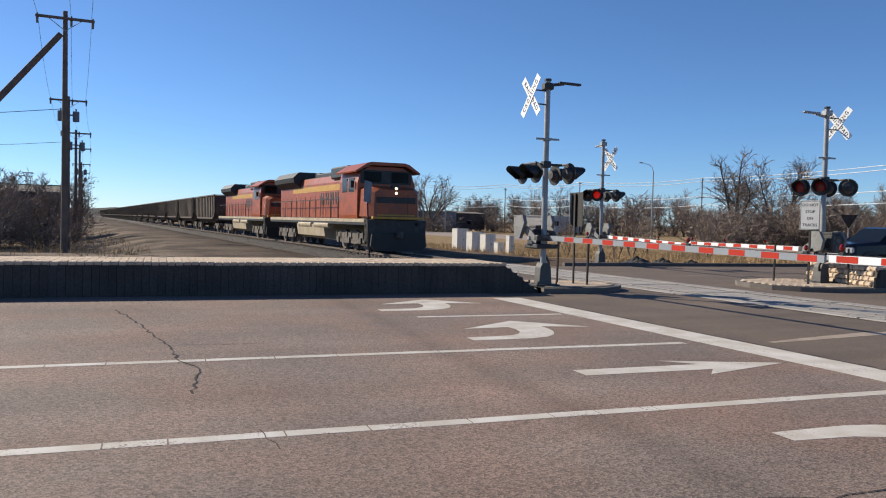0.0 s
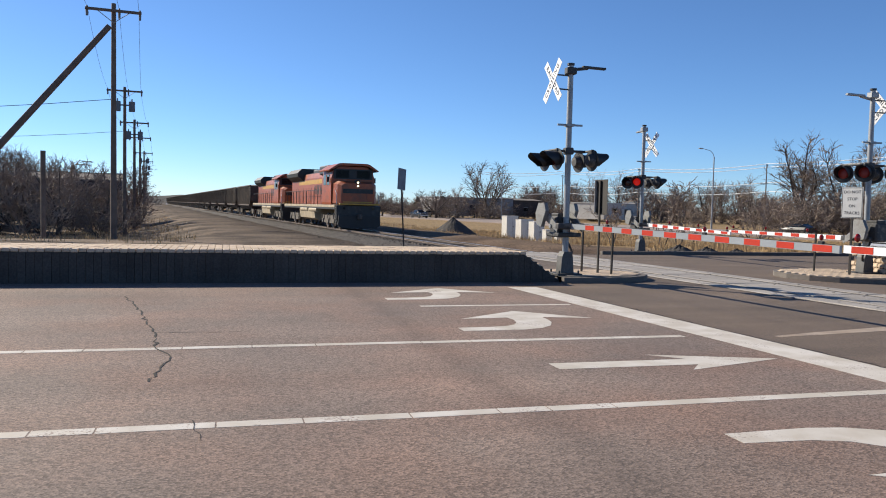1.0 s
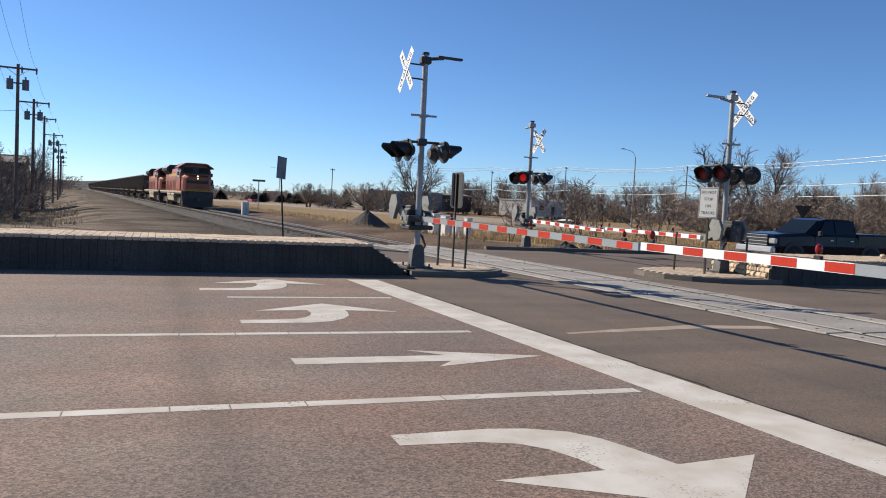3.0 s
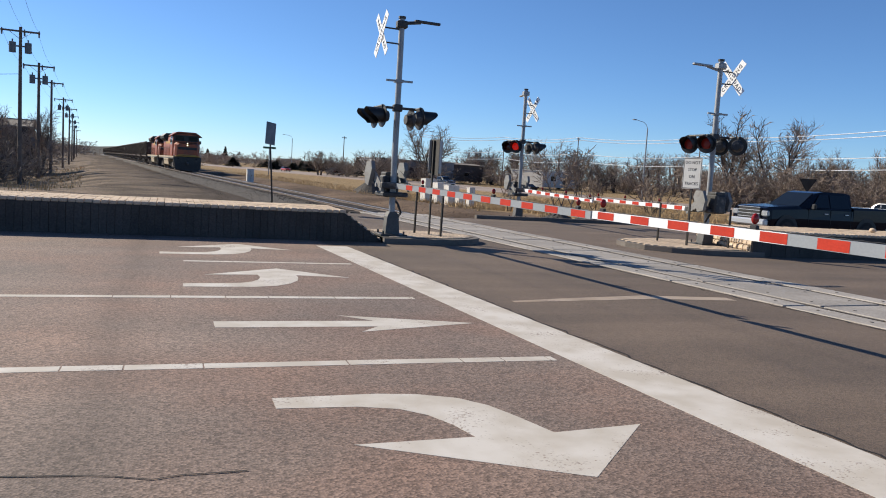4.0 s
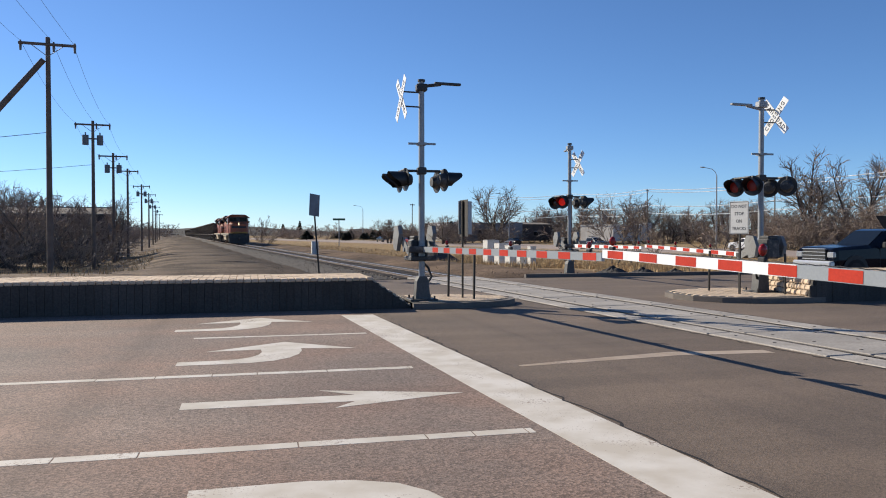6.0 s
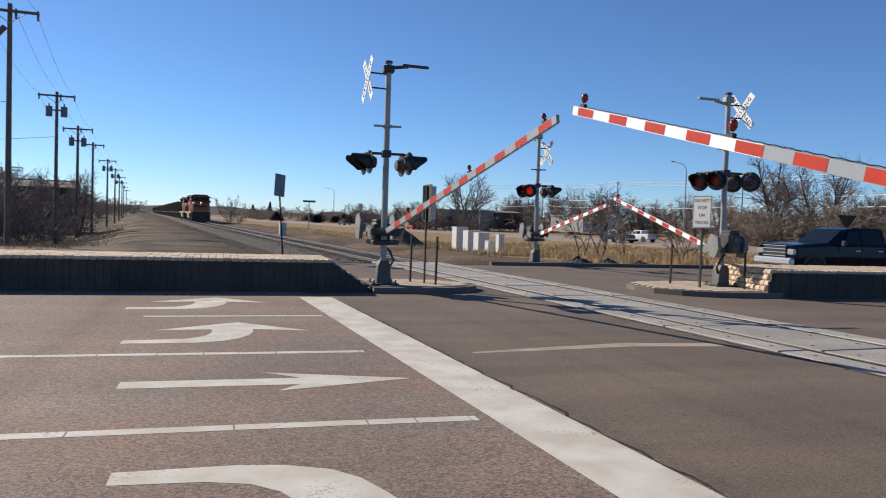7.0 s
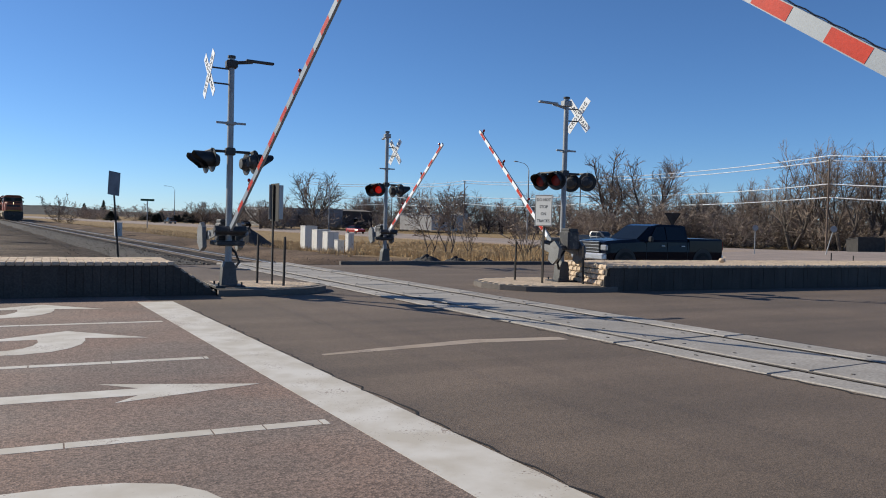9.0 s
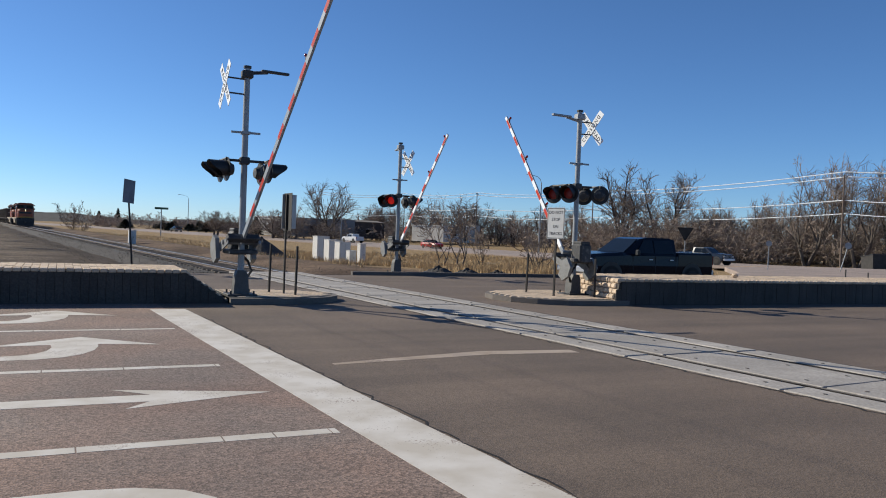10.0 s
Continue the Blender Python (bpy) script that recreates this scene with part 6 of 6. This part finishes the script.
def far_plants():
    rnd = random.Random(31)
    eye = (6.05, 1.77)

    def at(bearing, dist):
        a = math.radians(bearing)
        return eye[0] + dist * math.sin(a), eye[1] + dist * math.cos(a)

    # single large trees
    for src, b, d, s, wide in ((2, 17.6, 205, 1.75, 0.95), (0, 38.5, 150, 1.8, 1.12), (2, 41.0, 152, 1.85, 1.0), (3, 43.0, 128, 0.85, 0.6), (0, 44.4, 150, 1.0, 0.9), (2, 13.6, 185, 0.8, 1.3), (0, 15.2, 190, 0.85, 1.2),
                               (3, 50.6, 126, 1.25, 1.0), (1, 52.1, 130, 1.6, 0.75), (3, 53.6, 124, 1.35, 0.9), (1, 55.2, 128, 1.45, 0.9), (0, 47.6, 136, 1.15, 0.8), (3, 48.8, 140, 1.0, 0.8), (1, 57.5, 126, 1.3, 1.0), (0, 60, 126, 1.2, 1.0)):
        x, y = at(b, d)
        place(TREES[src], x, y, s, rnd.uniform(0, 360), wide=wide)
    # the wood to the east
    for i in range(48):
        x, y = at(rnd.uniform(43.5, 64), rnd.uniform(128, 165))
        place(TREES[rnd.choice((1, 1, 3, 3))], x, y, rnd.uniform(0.55, 0.95), rnd.uniform(0, 360), wide=0.8)
    for i in range(130):
        x, y = at(rnd.uniform(36, 64), rnd.uniform(122, 155))
        place(BUSHES[i % 2], x, y, rnd.uniform(1.2, 2.1), rnd.uniform(0, 360), wide=1.25)
    # the band of trees behind the highway
    for i in range(34):
        x, y = at(rnd.uniform(20.5, 37.5), rnd.uniform(215, 260))
        place(TREES[i % 4], x, y, rnd.uniform(0.85, 1.25), rnd.uniform(0, 360), wide=1.1)
    for i in range(44):
        x, y = at(rnd.uniform(18.5, 38.5), rnd.uniform(205, 235))
        place(BUSHES[i % 2], x, y, rnd.uniform(1.2, 1.9), rnd.uniform(0, 360), wide=1.5)
    for i in range(12):
        x, y = at(rnd.uniform(9.5, 19), rnd.uniform(190, 240))
        place(TREES[(0, 2)[i % 2]], x, y, rnd.uniform(0.5, 0.75), rnd.uniform(0, 360), wide=1.2)
    for i in range(16):
        x, y = at(rnd.uniform(10.5, 20), rnd.uniform(180, 220))
        place(BUSHES[i % 2], x, y, rnd.uniform(1.0, 1.7), rnd.uniform(0, 360), wide=1.6)
    # evergreens and hedges among the far houses
    for i in range(22):
        x, y = at(rnd.uniform(3.5, 13.5), rnd.uniform(260, 400))
        place(EVER[i % 2], x, y, rnd.uniform(0.32, 0.55), rnd.uniform(0, 360), wide=2.6)
    for b, d, s in ((16.6, 215, 0.6), (14.2, 200, 0.75), (12.4, 210, 0.7)):
        x, y = at(b, d)
        place(EVER[int(d) % 2], x, y, s, rnd.uniform(0, 360), wide=1.3)
    BELT = []
    for i in range(48):
        x, y = at(rnd.uniform(1.8, 15), rnd.uniform(330, 480))
        BELT.append((i % 2, x, y, -1.0, rnd.uniform(1.0, 2.0), rnd.uniform(0, 6.28), 1.9))
    for i in range(46):
        x, y = at(rnd.uniform(-13, 1.2), rnd.uniform(300, 470))
        if x < track_x(y) - 12:
            BELT.append((i % 2, x, y, -1.0, rnd.uniform(1.3, 2.4), rnd.uniform(0, 6.28), 1.8))
    # beside the rails, far down the line
    x, y = at(0.6, 200)
    place(BUSHES[0], x, y, 1.85, 40, wide=0.95)
    place(BUSHES[1], x + 2.5, y + 3, 1.7, 100, wide=1.2)
    # brush behind the pole line
    for i in range(95):
        y = rnd.uniform(62, 270)
        x = track_x(y) - 19 - rnd.uniform(0, 18)
        BELT.append((i % 2, x, y, -0.9, rnd.uniform(1.25, 1.95), rnd.uniform(0, 6.28), 1.15))
    for i in range(30):
        y = rnd.uniform(95, 330)
        x = track_x(y) - 27 - rnd.uniform(0, 26)
        place(TREES[i % 4], x, y, rnd.uniform(0.5, 0.8), rnd.uniform(0, 360), z=-0.9)
    for x, y, s in ((-9.5, 60, 0.9), (-7.2, 63, 1.0), (-5.5, 66, 0.8), (-11.5, 66, 1.1), (-8, 72, 1.15), (-10.5, 78, 1.2), (-13.5, 58, 0.8), (-15, 70, 1.1), (-18, 66, 1.0), (-6.5, 82, 1.0), (-6.6, 61, 1.15), (-9.8, 70, 1.4), (-7.6, 77, 1.3)):
        place(BUSHES[int(y) % 2], x, y, s, rnd.uniform(0, 360), wide=1.1)
    for x, y, s in ((-17.5, 74, 0.82), (-21, 72, 0.95), (-25, 78, 0.9)):
        place(EVER[0], x, y, s, rnd.uniform(0, 360), z=-0.9, wide=1.25)
    brush_belt(BELT)
    for i in range(16):
        y = rnd.uniform(58, 112)
        x = track_x(y) - 20 - rnd.uniform(0, 14)
        place(TREES[(1, 3, 0)[i % 3]], x, y, rnd.uniform(0.55, 0.85), rnd.uniform(0, 360), z=-0.9, wide=1.1)
    # bare trees behind the first poles
    for k, x, y, s in ((2, -9.8, 64, 0.66), (0, -7.4, 70, 0.58), (2, -12.6, 68, 0.72), (0, -16.0, 72, 0.7), (1, -6.2, 78, 0.6)):
        place(TREES[k], x, y, s, rnd.uniform(0, 360))
    # saplings in the dry grass
    for x, y, s in ((23.2, 37.6, 0.78), (24.9, 38.6, 0.92), (22.2, 41.0, 0.6), (27.5, 41, 0.6), (29.5, 38, 0.5)):
        place(SAPLING, x, y, s, rnd.uniform(0, 360))
    # the seeds of all these copies stand among the rest
    for src, x, y in ((TREES[0], 118, 112), (TREES[1], 126, 104), (TREES[2], 80, 235), (TREES[3], 122, 118), (BUSHES[0], -20, 92), (BUSHES[1], -22, 98), (SAPLING, 31, 40), (EVER[0], 22, 420), (EVER[1], 30, 410)):
        src.matrix_basis = pose(x, y, -1.0, 0, 0, 33)


far_plants()


def dry_grass():
    rnd = random.Random(8)
    vs, fs = [], []

    def blade(x, y, z, h):
        a = rnd.uniform(0, 6.28)
        w = rnd.uniform(0.010, 0.022)
        lean = rnd.uniform(0.05, 0.45) * h
        b = rnd.uniform(0, 6.28)
        k = len(vs)
        vs.extend([(x - w * math.cos(a), y - w * math.sin(a), z - 0.03), (x + w * math.cos(a), y + w * math.sin(a), z - 0.03), (x + lean * math.cos(b), y + lean * math.sin(b), z + h)])
        fs.append((k, k + 1, k + 2))

    n = 0
    while n < 7500:
        y = 29.5 + 60 * rnd.random() ** 1.6
        x = rnd.uniform(18.5, 60)
        lim = 34 + (y - 29.5) * 0.9 if y < 47 else min(50 + (y - 47) * 0.8, highway_x(y) - 14)
        if x > lim or x - track_x(y) < 7.6 + 1.4 * math.sin(0.45 * y):
            continue
        thick = noise.noise((x * 0.22, y * 0.22, 3.0))
        if thick < -0.18 or (abs(x - 26) < 2.2 and 54 < y < 72):
            continue
        n += 1
        h = rnd.uniform(0.15, 0.36) * (1.15 + 0.9 * thick)
        z = ground_z(x, y)
        for i in range(9):
            blade(x + rnd.gauss(0, 0.10), y + rnd.gauss(0, 0.10), z, h * rnd.uniform(0.55, 1.15))
    for i in range(700):
        y = rnd.uniform(36, 110)
        x = track_x(y) - rnd.uniform(11, 20)
        z = ground_z(x, y)
        for j in range(7):
            blade(x + rnd.gauss(0, 0.12), y + rnd.gauss(0, 0.12), z, rnd.uniform(0.12, 0.35))
    for i in range(1500):
        y = rnd.uniform(60, 170)
        x = track_x(y) + rnd.uniform(8, 22)
        if x > highway_x(y) - 14:
            continue
        for j in range(7):
            blade(x + rnd.gauss(0, 0.2), y + rnd.gauss(0, 0.2), ground_z(x, y), rnd.uniform(0.15, 0.4))
    me = bpy.data.meshes.new("dry_grass")
    me.from_pydata(vs, [], fs)
    me.materials.append(M_GRASS)
    tagged(new("dry_grass", me), "tall golden dry grass beside the railway", "grass", kind="stuff")


dry_grass()


def loose_stones():
    """Loose ballast, clods and cinders on the bare ground by the rails."""
    rnd = random.Random(17)
    vs, fs = [], []

    def stone(x, y, z, r):
        k = len(vs)
        a = rnd.uniform(0, 6.28)
        for i in range(4):
            q = r * rnd.uniform(0.7, 1.2)
            vs.append((x + q * math.cos(a + 1.57 * i), y + q * math.sin(a + 1.57 * i), z - 0.02))
        vs.append((x + rnd.uniform(-0.3, 0.3) * r, y + rnd.uniform(-0.3, 0.3) * r, z + r * rnd.uniform(0.5, 1.0)))
        for i in range(4):
            fs.append((k + i, k + (i + 1) % 4, k + 4))

    for i in range(6500):
        y = 29.6 + 75 * rnd.random() ** 1.7
        s = -1 if rnd.random() < 0.75 else 1
        d = s * abs(rnd.gauss(2.2, 1.3)) if rnd.random() < 0.86 else rnd.uniform(-13, 8)
        x = track_x(y) + d
        z = ground_z(x, y)
        if abs(d) < 3.1:
            z = max(z, -0.13 - max(0, abs(d) - 2.0) * 0.264)
        stone(x, y, z, rnd.uniform(0.02, 0.05) if abs(d) < 4 else rnd.uniform(0.012, 0.032))
    me = bpy.data.meshes.new("loose_stones")
    me.from_pydata(vs, [], fs)
    me.materials.append(M_BALLAST)
    tagged(new("loose_stones", me), "loose dark stones and clods beside the rails", "stones", kind="stuff")


loose_stones()


def far_hills():
    """Low wooded rises on the horizon."""
    for k, (y, height, seed) in enumerate(((950, 15, 1.0), (1500, 29, 5.0))):
        n = 160
        vs, fs = [], []
        for i in range(n + 1):
            x = -1400 + 3200 * i / n
            h = height * (0.55 + 0.6 * noise.noise((x * 0.0022, seed, 0)) + 0.12 * noise.noise((x * 0.02, seed, 0))) + 1.2 * noise.noise((x * 0.09, seed, 2))
            h *= 1 - 0.75 * smooth_step(-60, 160, x)
            vs += [(x, y, -2), (x, y + 60, max(1.5, h)), (x, y + 400, -3)]
        for i in range(n):
            for j in range(2):
                a = i * 3 + j
                fs.append((a, a + 3, a + 4, a + 1))
        me = bpy.data.meshes.new("hill")
        me.from_pydata(vs, [], fs)
        me.materials.append(M_HILL)
        tagged(new("backdrop_hill", me), "low dark wooded rise on the horizon", "hill", kind="structure")


far_hills()
PARKED = copy_thing(CAR_BLACK, pose(-13.8, 63, ground_z(-13.8, 63), 0, 0, 60))
tagged(PARKED, "dark parked car under the trees by the house", "car")



# ---- what moves ----
def motions():
    gates = ((GATE_WEST, (9.495, 18.77, 1.276), ARM_WEST, ((0, -0.8), (3.5, -0.8), (5.4, -0.8), (5.9, -0.2), (6.2, 2.2), (6.5, 6.0), (7, 12.8), (7.5, 19.5), (8, 24.7), (8.5, 30.2), (9, 35.2), (9.5, 39.6), (10, 43.6))),
             (GATE_NEAR, (11.05, 2.73, 1.17), ARM_NEAR, ((0, 0.1), (3.5, 0.1), (5.4, 0.1), (5.9, 0.8), (6.2, 3.2), (6.5, 7.1), (7, 12.8), (7.5, 18.9), (8, 24.2), (8.5, 28.9), (9, 33.5), (9.5, 38.0), (10, 42.2))),
             (GATE_EAST, (18.333, 19.503, 1.054), ARM_EAST, ((0, 0.1), (4, 0.1), (5.4, 0.1), (5.9, 1.0), (6.2, 3.6), (6.5, 7.9), (7, 15.0), (7.5, 21.1), (8, 27.1), (8.5, 33.5), (9, 39.9), (9.5, 45.4), (10, 51.0))),
             (GATE_FAR, (17.536, 29.345, 1.156), ARM_FAR, ((0, -1.5), (4, -1.5), (5.4, -1.5), (5.9, -0.5), (6.2, 2.4), (6.5, 6.3), (7, 11.4), (7.5, 17.5), (8, 23.2), (8.5, 29.0), (9, 34.8), (9.5, 40.1), (10, 45.4))))
    for arm, at, heading, angles in gates:
        walk(arm, [(t, pose(*at) @ Matrix.Rotation(radians(heading), 4, "Z") @ Matrix.Rotation(radians(-a), 4, "Y")) for t, a in angles])
    # the train backs away along the line
    def on_track(y):
        return pose(track_x(y), y, 0.0, 0, 0, TRACK_TURN)

    front = [(t, 38.8 + 15.6 * t - 0.225 * t * t) for t in range(11)]
    for ob, off in [(LOCO, 0.0), (LOCO_2, 23.0)] + [(w, 46.2 + 16.3 * i) for i, w in enumerate(WAGONS)]:
        walk(ob, [(t, on_track(y + off * 0.9956)) for t, y in front])
    # the pickup waits, then rolls toward the rails
    walk(PICKUP_NAVY, [(t, pose(x, 24.6, 0.0, 0, 0, -90)) for t, x in ((0, 24.18), (6.8, 24.15), (7.5, 24.03), (8, 23.85), (8.5, 23.57), (9, 23.24), (9.5, 22.82), (10, 22.1))])

    # highway traffic
    def away(y, lane=1.0):
        return pose(highway_x(y) + lane, y, highway_z(y), 0, 0, 191.9)

    def toward(y, lane=-3.0):
        return pose(highway_x(y) + lane, y, highway_z(y), 0, 0, 11.9)

    walk(CAR_DARK, [(t, away(y)) for t, y in ((0, 192), (2, 204), (4, 220), (5, 228), (10, 262))])
    walk(CAR_BLACK, [(t, away(y)) for t, y in ((0, 77), (2.5, 112), (5, 147), (7, 175), (10, 217))])
    walk(PICKUP_WHITE, [(t, away(y)) for t, y in ((0, 12), (2.5, 48), (5, 85), (7.5, 122), (10, 158.5))])
    walk(PICKUP_SLATE, [(t, toward(191 - 12.7 * t, -8.0)) for t in (0, 2, 4, 6, 8, 10)])
    walk(CAR_RED, [(t, toward(321 - 20 * t)) for t in (0, 2, 4, 6, 8, 10)])



motions()
